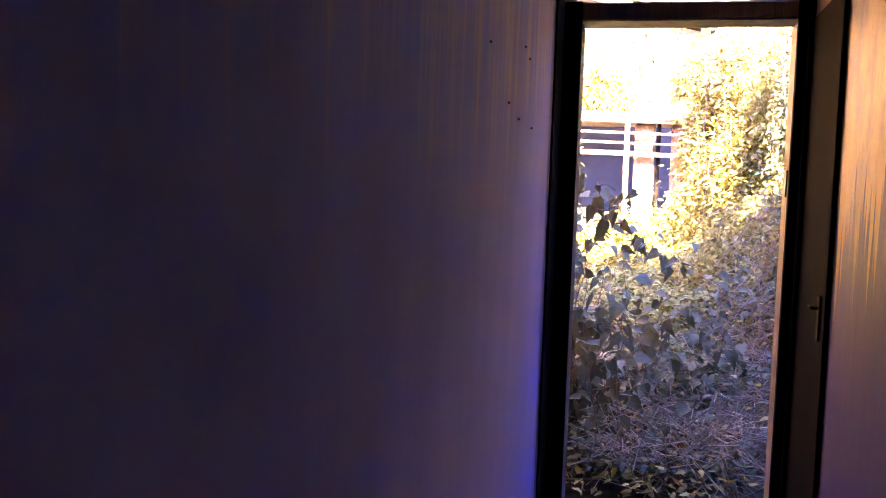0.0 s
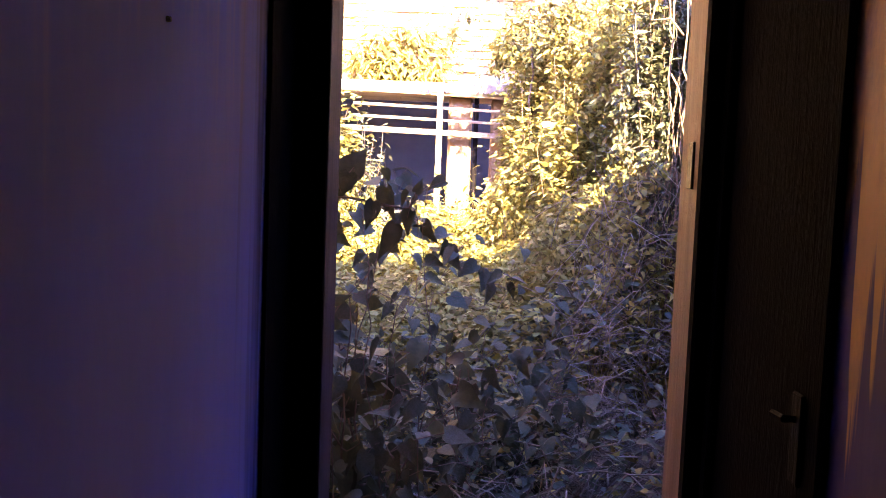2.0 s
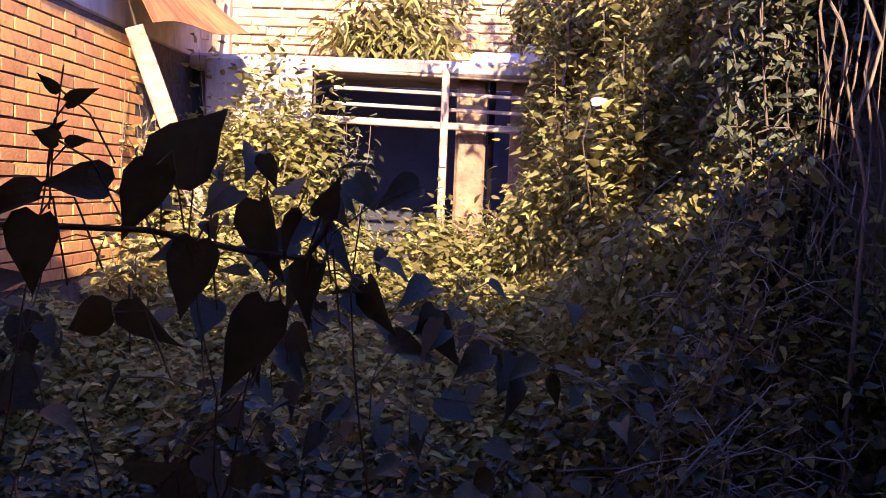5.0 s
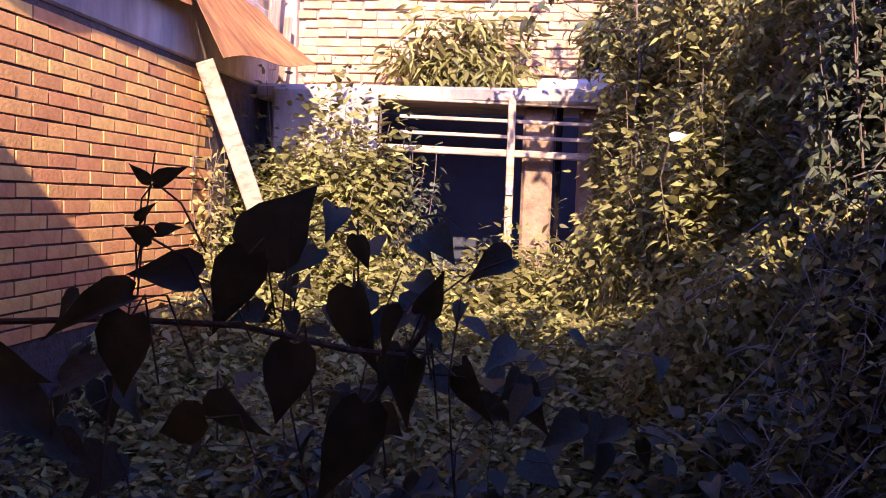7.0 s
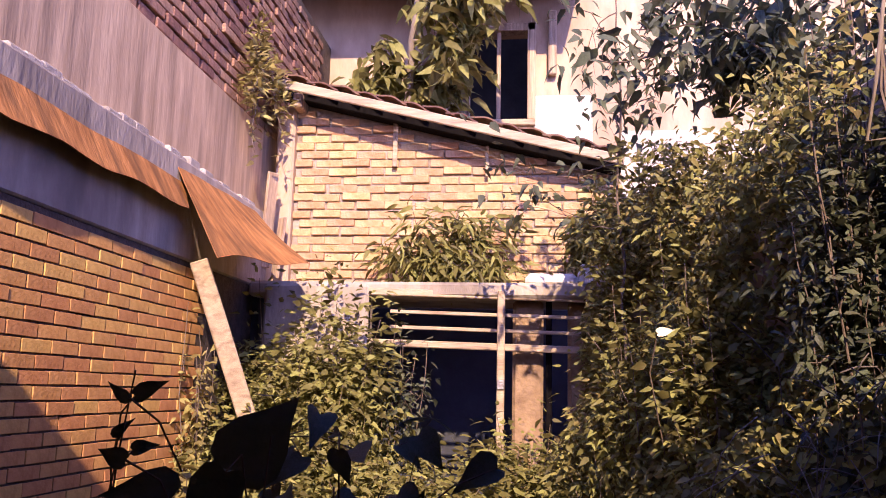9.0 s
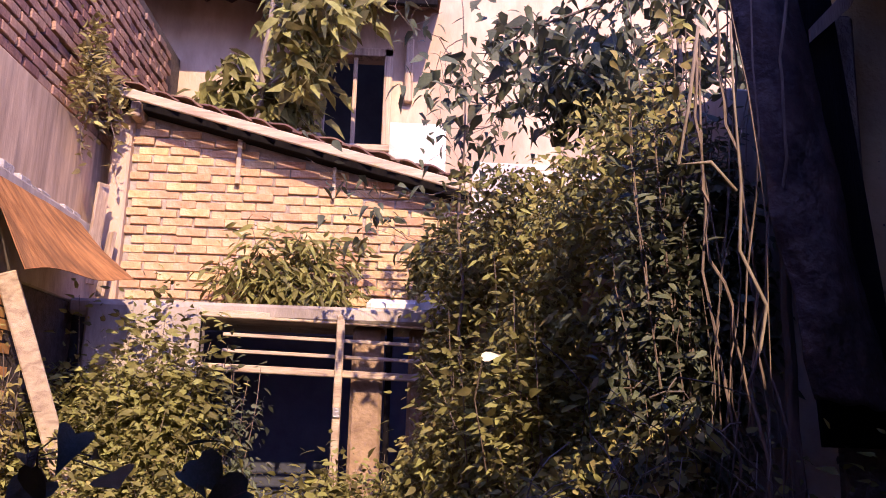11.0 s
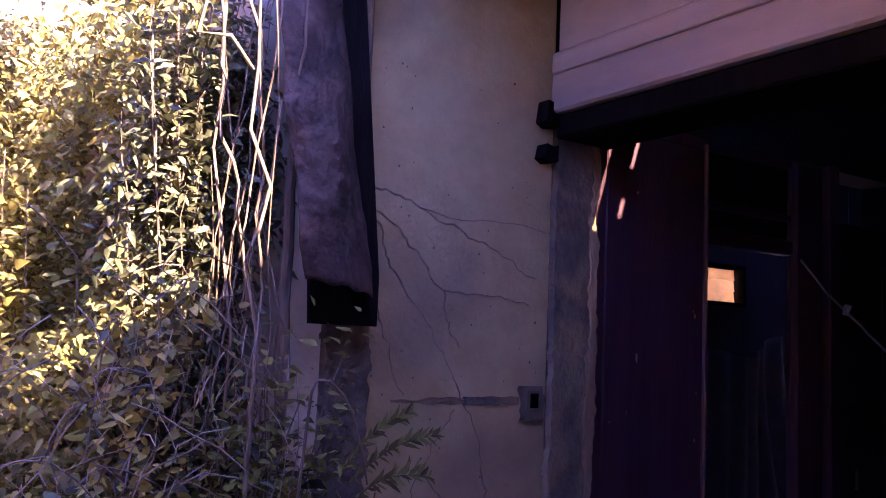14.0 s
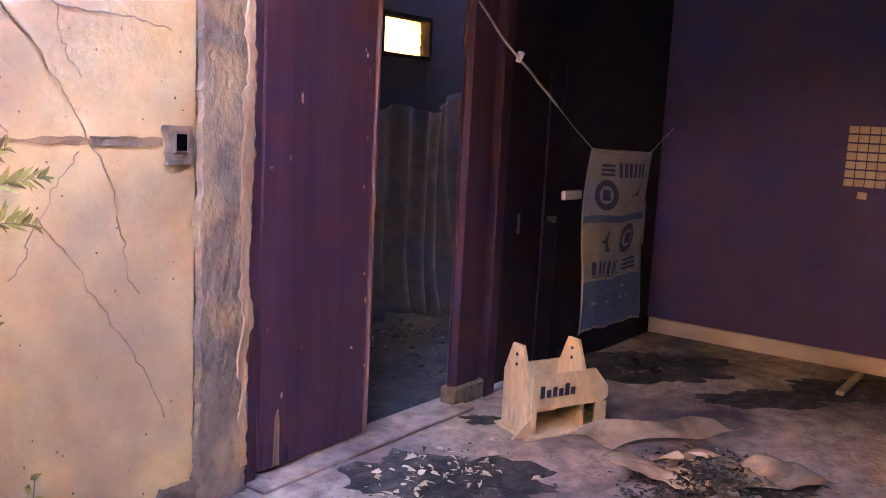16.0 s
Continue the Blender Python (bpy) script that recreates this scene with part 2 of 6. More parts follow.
M = dict(
    corridor=worn_lit_paint("painted_plaster_violet", (0.235, 0.235, 0.74), (0.56, 0.40, 0.30), 1.5, 0.6, 0.6, 0.9, (0.18, 0.18, 0.56), True),
    corridor_east=worn_lit_paint("worn_lit_violet", (0.072, 0.058, 0.185), (0.50, 0.30, 0.115), 1.28, 0.10, 0.95, 0.55, (0.09, 0.07, 0.15)),
    # Near-black colour that holds the shade of doorway frame, open leaf and socket.
    unlit_black=material("unlit_black_wood", (0.0015, 0.0014, 0.0020), (0.0035, 0.0030, 0.0040), 0.95, 14, None, 1, 0, 0.2, 60, stretch=(3, 3, 0.3), spec=0.02),
    dark_wood=material("dark_stained_wood", (0.004, 0.003, 0.004), (0.010, 0.008, 0.008), 0.85, 14, None, 1, 0, 0.3, 60, stretch=(3, 3, 0.3), spec=0.06),
    raw_wood=material("weathered_wood", (0.32, 0.21, 0.12), (0.56, 0.41, 0.25), 0.7, 10, (0.12, 0.08, 0.06), 3, 0.7, 0.4, 50, stretch=(6, 6, 0.35)),
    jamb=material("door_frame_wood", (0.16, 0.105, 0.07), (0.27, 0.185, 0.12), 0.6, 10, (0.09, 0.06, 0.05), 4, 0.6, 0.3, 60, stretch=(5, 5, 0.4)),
    # Darker copy of the frame wood: the left jamb's shade is in the colour.
    jamb_shade=material("shaded_frame_wood", (0.046, 0.036, 0.050), (0.084, 0.066, 0.084), 0.75, 10, (0.04, 0.03, 0.03), 4, 0.6, 0.25, 60, stretch=(5, 5, 0.4), spec=0.15),
    house_wall=material("tan_house_plaster", (0.40, 0.275, 0.165), (0.55, 0.40, 0.255), 0.88, 6, (0.26, 0.17, 0.10), 1.6, 0.7, 0.3, 30, stretch=(1, 1, 0.4)),
    brick=material("orange_brick", (0.50, 0.240, 0.058), (0.67, 0.355, 0.098), 0.85, 14, (0.24, 0.115, 0.05), 3, 0.55, 0.18, 60, vary=0.13),
    brick_old=material("old_brick", (0.36, 0.205, 0.088), (0.50, 0.315, 0.150), 0.9, 18, (0.55, 0.41, 0.24), 9, 0.45, 0.5, 60, vary=0.11),
    brick_dark=material("weathered_dark_brick", (0.17, 0.09, 0.06), (0.34, 0.18, 0.11), 0.9, 14, (0.10, 0.08, 0.07), 3, 0.7, 0.6, 60, vary=0.35),
    mortar=material("mortar", (0.30, 0.25, 0.20), (0.44, 0.38, 0.31), 0.95, 20, (0.2, 0.16, 0.13), 2, 0.6, 0.5, 60),
    mortar_old=material("stained_mortar", (0.17, 0.13, 0.09), (0.32, 0.25, 0.18), 0.95, 16, (0.42, 0.35, 0.26), 2, 0.6, 0.6, 50),
    mortar_dark=material("dirty_mortar", (0.045, 0.032, 0.024), (0.10, 0.072, 0.054), 0.95, 20, None, 2, 0, 0.5, 60),
    plaster=material("aged_cream_plaster", (0.47, 0.39, 0.31), (0.60, 0.51, 0.41), 0.85, 6, (0.32, 0.25, 0.20), 1.4, 0.55, 0.25, 35),
    # Lighter plaster copy: the strip's extra light is put into its base colour.
    strip=material("lit_cream_plaster", (0.62, 0.50, 0.33), (0.76, 0.64, 0.45), 0.85, 6, (0.42, 0.31, 0.19), 2.5, 0.5, 0.25, 35),
    plaster_room=material("aged_porch_plaster", (0.48, 0.352, 0.165), (0.64, 0.485, 0.240), 0.85, 6, (0.25, 0.18, 0.12), 1.2, 0.65, 0.3, 40),
    crumble=material("crumbling_render", (0.075, 0.060, 0.048), (0.17, 0.135, 0.105), 0.95, 16, (0.30, 0.22, 0.14), 7, 0.6, 0.9, 35),
    plaster_old=material("stained_plaster", (0.30, 0.24, 0.18), (0.46, 0.38, 0.28), 0.9, 7, (0.13, 0.10, 0.08), 2.2, 0.8, 0.45, 30, stretch=(1, 1, 0.4)),
    white_wall=material("whitewashed_plaster", (0.52, 0.46, 0.38), (0.68, 0.62, 0.53), 0.85, 5, (0.32, 0.25, 0.18), 1.5, 0.7, 0.3, 30),
    cement=material("rough_cement", (0.13, 0.104, 0.082), (0.24, 0.19, 0.14), 0.95, 18, (0.44, 0.32, 0.17), 6, 0.75, 0.8, 45, stretch=(1, 1, 0.7)),
    beam=material("painted_beam", (0.52, 0.44, 0.39), (0.66, 0.57, 0.51), 0.8, 5, (0.25, 0.19, 0.17), 2, 0.5, 0.25, 40, stretch=(1, 0.3, 1)),
    rust=material("rusty_tin", (0.17, 0.070, 0.020), (0.45, 0.205, 0.062), 0.8, 12, (0.085, 0.045, 0.022), 5, 0.75, 0.35, 40, stretch=(0.4, 1.6, 0.4), spec=0.12),
    rust_dark=material("blackened_tin", (0.018, 0.011, 0.011), (0.066, 0.036, 0.027), 0.75, 9, (0.16, 0.115, 0.095), 11, 0.42, 0.8, 40, metal=0.1),
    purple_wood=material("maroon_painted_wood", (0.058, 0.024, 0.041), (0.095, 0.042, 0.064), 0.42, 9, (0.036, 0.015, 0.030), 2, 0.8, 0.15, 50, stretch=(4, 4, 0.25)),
    purple_wall=material("violet_painted_wall", (0.058, 0.040, 0.125), (0.078, 0.052, 0.160), 0.7, 4, (0.085, 0.055, 0.15), 1.2, 0.5, 0.12, 40),
    black_wall=material("near_black_wall", (0.016, 0.012, 0.022), (0.026, 0.019, 0.034), 0.85, 5, (0.025, 0.02, 0.02), 1.4, 0.5, 0.2, 40),
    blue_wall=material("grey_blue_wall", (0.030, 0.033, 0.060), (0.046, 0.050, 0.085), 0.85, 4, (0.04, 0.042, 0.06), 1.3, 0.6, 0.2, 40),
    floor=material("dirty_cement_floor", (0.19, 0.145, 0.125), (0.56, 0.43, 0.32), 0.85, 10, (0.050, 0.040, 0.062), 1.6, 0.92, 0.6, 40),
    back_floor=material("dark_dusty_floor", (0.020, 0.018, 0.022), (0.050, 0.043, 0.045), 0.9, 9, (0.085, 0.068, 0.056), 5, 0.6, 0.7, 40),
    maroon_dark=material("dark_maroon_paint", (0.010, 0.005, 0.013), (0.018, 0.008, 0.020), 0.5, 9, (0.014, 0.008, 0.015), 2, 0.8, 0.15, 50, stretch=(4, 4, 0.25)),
    maroon_worn=material("worn_maroon_edge", (0.17, 0.085, 0.09), (0.30, 0.18, 0.15), 0.6, 12, (0.09, 0.04, 0.05), 5, 0.7, 0.3, 50, stretch=(4, 4, 0.3)),
    passage_floor=material("dusty_passage_cement", (0.22, 0.20, 0.28), (0.34, 0.31, 0.40), 0.9, 10, (0.07, 0.06, 0.075), 1.5, 0.7, 0.5, 40),
    soil=material("leaf_litter_soil", (0.045, 0.035, 0.025), (0.10, 0.075, 0.05), 0.95, 12, (0.02, 0.018, 0.014), 2, 0.6, 0.8, 30),
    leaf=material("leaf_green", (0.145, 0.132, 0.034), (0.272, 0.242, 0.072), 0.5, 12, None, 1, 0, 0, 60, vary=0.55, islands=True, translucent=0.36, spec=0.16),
    leaf_dry=material("leaf_olive", (0.19, 0.155, 0.045), (0.35, 0.285, 0.092), 0.55, 12, None, 1, 0, 0, 60, vary=0.5, islands=True, translucent=0.3, spec=0.16),
    # Three darker leaf copies with shade put into the colour.
    leaf_shade=material("shade_leaf", (0.056, 0.063, 0.034), (0.100, 0.108, 0.056), 0.5, 30, (0.14, 0.12, 0.07), 9, 0.5, 0.2, 90, vary=0.4, islands=True, translucent=0.26, spec=0.3),
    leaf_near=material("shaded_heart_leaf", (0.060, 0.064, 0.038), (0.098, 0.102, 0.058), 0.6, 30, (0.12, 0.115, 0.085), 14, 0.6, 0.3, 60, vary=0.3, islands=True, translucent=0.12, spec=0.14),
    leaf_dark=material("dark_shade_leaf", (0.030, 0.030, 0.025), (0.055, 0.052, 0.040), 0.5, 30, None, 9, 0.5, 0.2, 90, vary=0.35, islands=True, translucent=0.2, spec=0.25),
    straw=material("dry_stalk", (0.15, 0.12, 0.095), (0.30, 0.245, 0.19), 0.8, 20, None, 1, 0, 0.2, 60, vary=0.45, islands=True),
    bark=material("vine_bark", (0.10, 0.07, 0.05), (0.22, 0.16, 0.11), 0.85, 25, (0.07, 0.05, 0.04), 6, 0.6, 0.5, 80, stretch=(1, 1, 0.3)),
    root=material("dry_root", (0.20, 0.14, 0.09), (0.36, 0.27, 0.18), 0.9, 25, None, 6, 0.6, 0.3, 80),
    bark_pale=material("pale_bark", (0.15, 0.112, 0.080), (0.26, 0.205, 0.145), 0.8, 20, (0.12, 0.09, 0.06), 5, 0.5, 0.4, 80, stretch=(1, 1, 0.3)),
    brown_plaster=material("brown_stained_plaster", (0.20, 0.125, 0.065), (0.34, 0.23, 0.125), 0.9, 9, (0.12, 0.07, 0.045), 3, 0.8, 0.5, 35),
    soot=material("burnt_floor_stain", (0.014, 0.012, 0.013), (0.040, 0.034, 0.034), 0.8, 18, (0.14, 0.11, 0.085), 9, 0.5, 0.7, 45),
    streaked=material("rain_streaked_plaster", (0.36, 0.24, 0.13), (0.58, 0.41, 0.24), 0.9, 8, (0.13, 0.085, 0.055), 3, 0.7, 0.2, 30, stretch=(2, 2, 0.25)),
    clay=material("clay_roof_tile", (0.09, 0.042, 0.028), (0.20, 0.095, 0.058), 0.85, 14, (0.06, 0.05, 0.04), 4, 0.7, 0.4, 60, vary=0.3),
    rail=material("cream_painted_wood", (0.34, 0.25, 0.15), (0.50, 0.38, 0.24), 0.7, 12, (0.18, 0.11, 0.07), 6, 0.7, 0.3, 60, stretch=(0.5, 4, 4)),
    # Near-black colour stands in for the unlit interiors of shed and house.
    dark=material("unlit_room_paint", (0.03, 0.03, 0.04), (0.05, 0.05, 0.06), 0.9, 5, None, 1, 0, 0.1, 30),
    ply=material("plywood", (0.60, 0.435, 0.22), (0.76, 0.58, 0.33), 0.65, 12, (0.30, 0.20, 0.12), 5, 0.45, 0.15, 60, stretch=(1, 4, 1)),
    ink=material("black_ink", (0.03, 0.03, 0.05), (0.05, 0.05, 0.08), 0.8, 8, None, 1, 0, 0, 30),
    sack=material("grey_woven_sack", (0.34, 0.33, 0.35), (0.44, 0.43, 0.45), 0.7, 30, (0.25, 0.23, 0.24), 4, 0.5, 0.2, 200),
    sack_blue=material("blue_print", (0.08, 0.14, 0.30), (0.12, 0.19, 0.36), 0.7, 20, (0.2, 0.22, 0.3), 5, 0.5, 0.1, 100),
    sack_ink=material("navy_print", (0.05, 0.06, 0.13), (0.09, 0.10, 0.19), 0.7, 20, None, 5, 0.5, 0, 100),
    rope=material("nylon_string", (0.40, 0.37, 0.36), (0.52, 0.48, 0.46), 0.7, 60, None, 1, 0, 0.3, 200),
    paper=material("yellowed_paper", (0.52, 0.42, 0.28), (0.66, 0.55, 0.38), 0.8, 10, (0.40, 0.30, 0.2), 4, 0.5, 0.1, 50, vary=0.1),
    cloth=material("dusty_cloth", (0.15, 0.16, 0.21), (0.26, 0.265, 0.30), 0.9, 10, (0.2, 0.2, 0.24), 3, 0.6, 0.2, 150),
    cardboard=material("wet_cardboard", (0.32, 0.23, 0.15), (0.50, 0.38, 0.26), 0.85, 8, (0.08, 0.06, 0.05), 4, 0.8, 0.3, 50),
    ash=material("burnt_debris", (0.02, 0.018, 0.018), (0.06, 0.05, 0.05), 0.8, 20, (0.3, 0.25, 0.2), 9, 0.5, 0.6, 60, vary=0.5, islands=True),
    metal=material("dull_steel", (0.25, 0.23, 0.22), (0.4, 0.37, 0.35), 0.4, 20, (0.2, 0.1, 0.06), 6, 0.6, 0.2, 80, metal=0.8),
    black_metal=material("black_iron", (0.02, 0.02, 0.02), (0.045, 0.04, 0.04), 0.45, 20, None, 6, 0.6, 0.2, 80, metal=0.6),
    louvre=material("frosted_louvre", (0.62, 0.55, 0.42), (0.76, 0.69, 0.55), 0.5, 9, (0.4, 0.3, 0.2), 6, 0.4, 0.1, 60, translucent=0.6),
    white_plastic=material("white_plastic", (0.60, 0.58, 0.55), (0.70, 0.68, 0.64), 0.5, 12, (0.45, 0.4, 0.35), 5, 0.4, 0.05, 60),
)


# ---- mesh helpers ----
class Geo:
    """Vertices and faces gathered for one mesh."""

    def __init__(self):
        self.v, self.f = [], []

    def add(self, verts, faces, m=None):
        k = len(self.v)
        self.v += [tuple(m @ Vector(p)) if m else tuple(p) for p in verts]
        self.f += [tuple(i + k for i in face) for face in faces]
        return self

    def box(self, lo, hi, bevel=0.004, m=None):
        lo, hi = [min(a, b) for a, b in zip(lo, hi)], [max(a, b) for a, b in zip(lo, hi)]
        b = min([bevel] + [0.45 * (h - l) for l, h in zip(lo, hi)])
        verts, index = [], {}
        for ix in (0, 1):
            for iy in (0, 1):
                for iz in (0, 1):
                    c = [(lo, hi)[i][k] for k, i in enumerate((ix, iy, iz))]
                    s = [b, -b][ix], [b, -b][iy], [b, -b][iz]
                    for a in range(3):
                        p = [c[k] + (0 if k == a else s[k]) for k in range(3)]
                        index[ix, iy, iz, a] = len(verts)
                        verts.append(p)
        faces = []
        I = lambda x, y, z, a: index[x, y, z, a]
        for s in (0, 1):
            q = [(0, 0), (1, 0), (1, 1), (0, 1)]
            faces.append([I(s, y, z, 0) for y, z in (q if s else q[::-1])])
            faces.append([I(x, s, z, 1) for x, z in (q[::-1] if s else q)])
            faces.append([I(x, y, s, 2) for x, y in (q if s else q[::-1])])
        for a in (0, 1):
            for c in (0, 1):
                faces.append([I(0, a, c, 1), I(1, a, c, 1), I(1, a, c, 2), I(0, a, c, 2)])
                faces.append([I(a, 0, c, 0), I(a, 1, c, 0), I(a, 1, c, 2), I(a, 0, c, 2)])
                faces.append([I(a, c, 0, 0), I(a, c, 1, 0), I(a, c, 1, 1), I(a, c, 0, 1)])
                for d in (0, 1):
                    faces.append([I(a, c, d, 0), I(a, c, d, 1), I(a, c, d, 2)])
        return self.add(verts, faces, m)

    def tube(self, pts, radii, sides=6):
        pts = [Vector(p) for p in pts]
        if not hasattr(radii, "__len__"):
            radii = [radii] * len(pts)
        verts, faces = [], []
        for i, p in enumerate(pts):
            d = (pts[min(i + 1, len(pts) - 1)] - pts[max(i - 1, 0)]).normalized()
            u = d.cross(Vector((0.31, 0.17, 0.93)))
            u = u.normalized() if u.length > 1e-4 else Vector((1, 0, 0))
            w = d.cross(u)
            for s in range(sides):
                a = 2 * math.pi * s / sides
                verts.append(p + (u * math.cos(a) + w * math.sin(a)) * radii[i])
        for i in range(len(pts) - 1):
            for s in range(sides):
                faces.append((i * sides + s, i * sides + (s + 1) % sides, (i + 1) * sides + (s + 1) % sides, (i + 1) * sides + s))
        faces.append(tuple(range(sides))[::-1])
        faces.append(tuple(range((len(pts) - 1) * sides, len(pts) * sides)))
        return self.add(verts, faces)

    def prism(self, outline, depth, m=None):
        """An outline in x and z, pushed along y by depth."""
        n = len(outline)
        verts = [(x, 0, z) for x, z in outline] + [(x, depth, z) for x, z in outline]
        faces = [tuple(range(n)), tuple(range(n, 2 * n))[::-1]] + [(i, i + n, (i + 1) % n + n, (i + 1) % n) for i in range(n)]
        return self.add(verts, faces, m)

    def sheet(self, nu, nv, fn, thick=0.0):
        """A grid surface fn(u, v) with its underside."""
        top = [Vector(fn(i / nu, j / nv)) for j in range(nv + 1) for i in range(nu + 1)]
        quads = [(j * (nu + 1) + i, j * (nu + 1) + i + 1, (j + 1) * (nu + 1) + i + 1, (j + 1) * (nu + 1) + i) for j in range(nv) for i in range(nu)]
        if not thick:
            return self.add(top, quads)
        a, b, c = top[0], top[nu], top[nv * (nu + 1)]
        nrm = (b - a).cross(c - a).normalized() * thick
        k = len(top)
        faces = quads + [tuple(i + k for i in q[::-1]) for q in quads]
        rim = [i for i in range(nu + 1)] + [j * (nu + 1) + nu for j in range(1, nv + 1)] + [nv * (nu + 1) + i for i in range(nu - 1, -1, -1)] + [j * (nu + 1) for j in range(nv - 1, 0, -1)]
        faces += [(rim[i], rim[i] + k, rim[(i + 1) % len(rim)] + k, rim[(i + 1) % len(rim)]) for i in range(len(rim))]
        return self.add(top + [p - nrm for p in top], faces)

    def mesh(self, name, mat, smooth=False):
        me = bpy.data.meshes.new(name)
        me.from_pydata([tuple(p) for p in self.v], [], self.f)
        me.materials.append(mat)
        bm = bmesh.new()
        bm.from_mesh(me)
        bmesh.ops.recalc_face_normals(bm, faces=bm.faces)
        bm.to_mesh(me)
        bm.free()
        if smooth:
            me.polygons.foreach_set("use_smooth", [True] * len(me.polygons))
        me.update()
        return me


def part(name, geo, mat, parent=None, label="", smooth=False):
    ob = new(name, geo.mesh(name, mat, smooth) if isinstance(geo, Geo) else geo)
    if parent:
        ob.parent = parent
    return tagged(ob, label)


def empty(name, label, category, group="", kind=""):
    ob = new(name)
    ob.empty_display_size = 0.1
    return tagged(ob, label, category, group, kind)


def thing(name, geo, mat, label, category, group="", kind="", smooth=False):
    return tagged(part(name, geo, mat, None, "", smooth), label, category, group, kind)


def structure(name, geo, mat, label, category="wall", smooth=False):
    return thing(name, geo, mat, label, category, "", "structure", smooth)


rng = np.random.default_rng(7)
OVATE = ([0, .20, .58, 1, .52, .26, .28, .62], [0, .25, .22, 0, -.20, -.27, 0, 0])
HEART = ([0, .2, .45, .72, 1, -.08, 0, .2, .45, .72, -.08, 0, .2, .45, .72], [0, 0, 0, 0, 0, .18, .34, .42, .34, .15, -.18, -.34, -.42, -.34, -.15],
         [(0, 5, 6), (0, 6, 7, 1), (1, 7, 8, 2), (2, 8, 9, 3), (3, 9, 4), (0, 11, 10), (0, 1, 12, 11), (1, 2, 13, 12), (2, 3, 14, 13), (3, 4, 14)])
LANCE = ([0, .25, .6, 1, .6, .25, .3, .65], [0, .15, .13, 0, -.13, -.15, 0, 0])
LEAF_FACES = [(0, 6, 1), (1, 6, 7, 2), (2, 7, 3), (0, 5, 6), (6, 5, 4, 7), (7, 4, 3)]


def leaf_mesh(name, at, along, up, size, mat, shape=OVATE, fold=0.10, droop=0.18):
    """One mesh of many folded leaves: places, stalk directions, upward sides and lengths as arrays."""
    at, along, up, size = (np.asarray(a, float) for a in (at, along, up, size))
    n = len(at)
    along /= np.linalg.norm(along, axis=1)[:, None] + 1e-9
    side = np.cross(up, along)
    side /= np.linalg.norm(side, axis=1)[:, None] + 1e-9
    nrm = np.cross(along, side)
    u, w = np.array(shape[0]), np.array(shape[1])
    wide, curl = rng.uniform(*((0.62, 1.0) if len(shape) > 2 else (0.5, 1.05)), n)[:, None], rng.uniform(0.2, 2.2, n)[:, None]
    h = fold * np.abs(w)[None] * 1.6 * curl - droop * curl * u[None] ** 2
    co = at[:, None] + size[:, None, None] * (along[:, None] * u[None, :, None] + side[:, None] * (w[None] * wide)[:, :, None] + nrm[:, None] * h[:, :, None])
    leaf_faces = shape[2] if len(shape) > 2 else LEAF_FACES
    sizes = [len(q) for q in leaf_faces]
    loops = np.concatenate(leaf_faces)
    me = bpy.data.meshes.new(name)
    me.vertices.add(n * len(u))
    me.vertices.foreach_set("co", co.ravel())
    me.loops.add(n * len(loops))
    me.loops.foreach_set("vertex_index", (loops[None] + len(u) * np.arange(n)[:, None]).ravel())
    me.polygons.add(n * len(leaf_faces))
    starts = np.concatenate([[0], np.cumsum(sizes)[:-1]])
    me.polygons.foreach_set("loop_start", (starts[None] + len(loops) * np.arange(n)[:, None]).ravel())
    me.materials.append(mat)
    me.update(calc_edges=True)
    me.validate()
    return me


def spread(n, up=0.6):
    """Random stalk directions and leaf sides that lean upwards."""
    a = rng.uniform(0, 2 * np.pi, n)
    along = np.column_stack([np.cos(a), np.sin(a), rng.normal(-0.15, 0.35, n)])
    side = rng.normal(0, 0.45, (n, 3))
    side[:, 2] += up
    side[:, 1] -= 0.35
    return along, side


def rough_line(a, b, steps, wander, seed):
    r = random.Random(seed)
    a, b = Vector(a), Vector(b)
    out, off = [], Vector((0, 0, 0))
    for i in range(steps + 1):
        t = i / steps
        out.append(a.lerp(b, t) + off * math.sin(math.pi * t) ** 0.5)
        off = off * 0.8 + Vector([r.uniform(-wander, wander) for _ in range(3)])
    return out


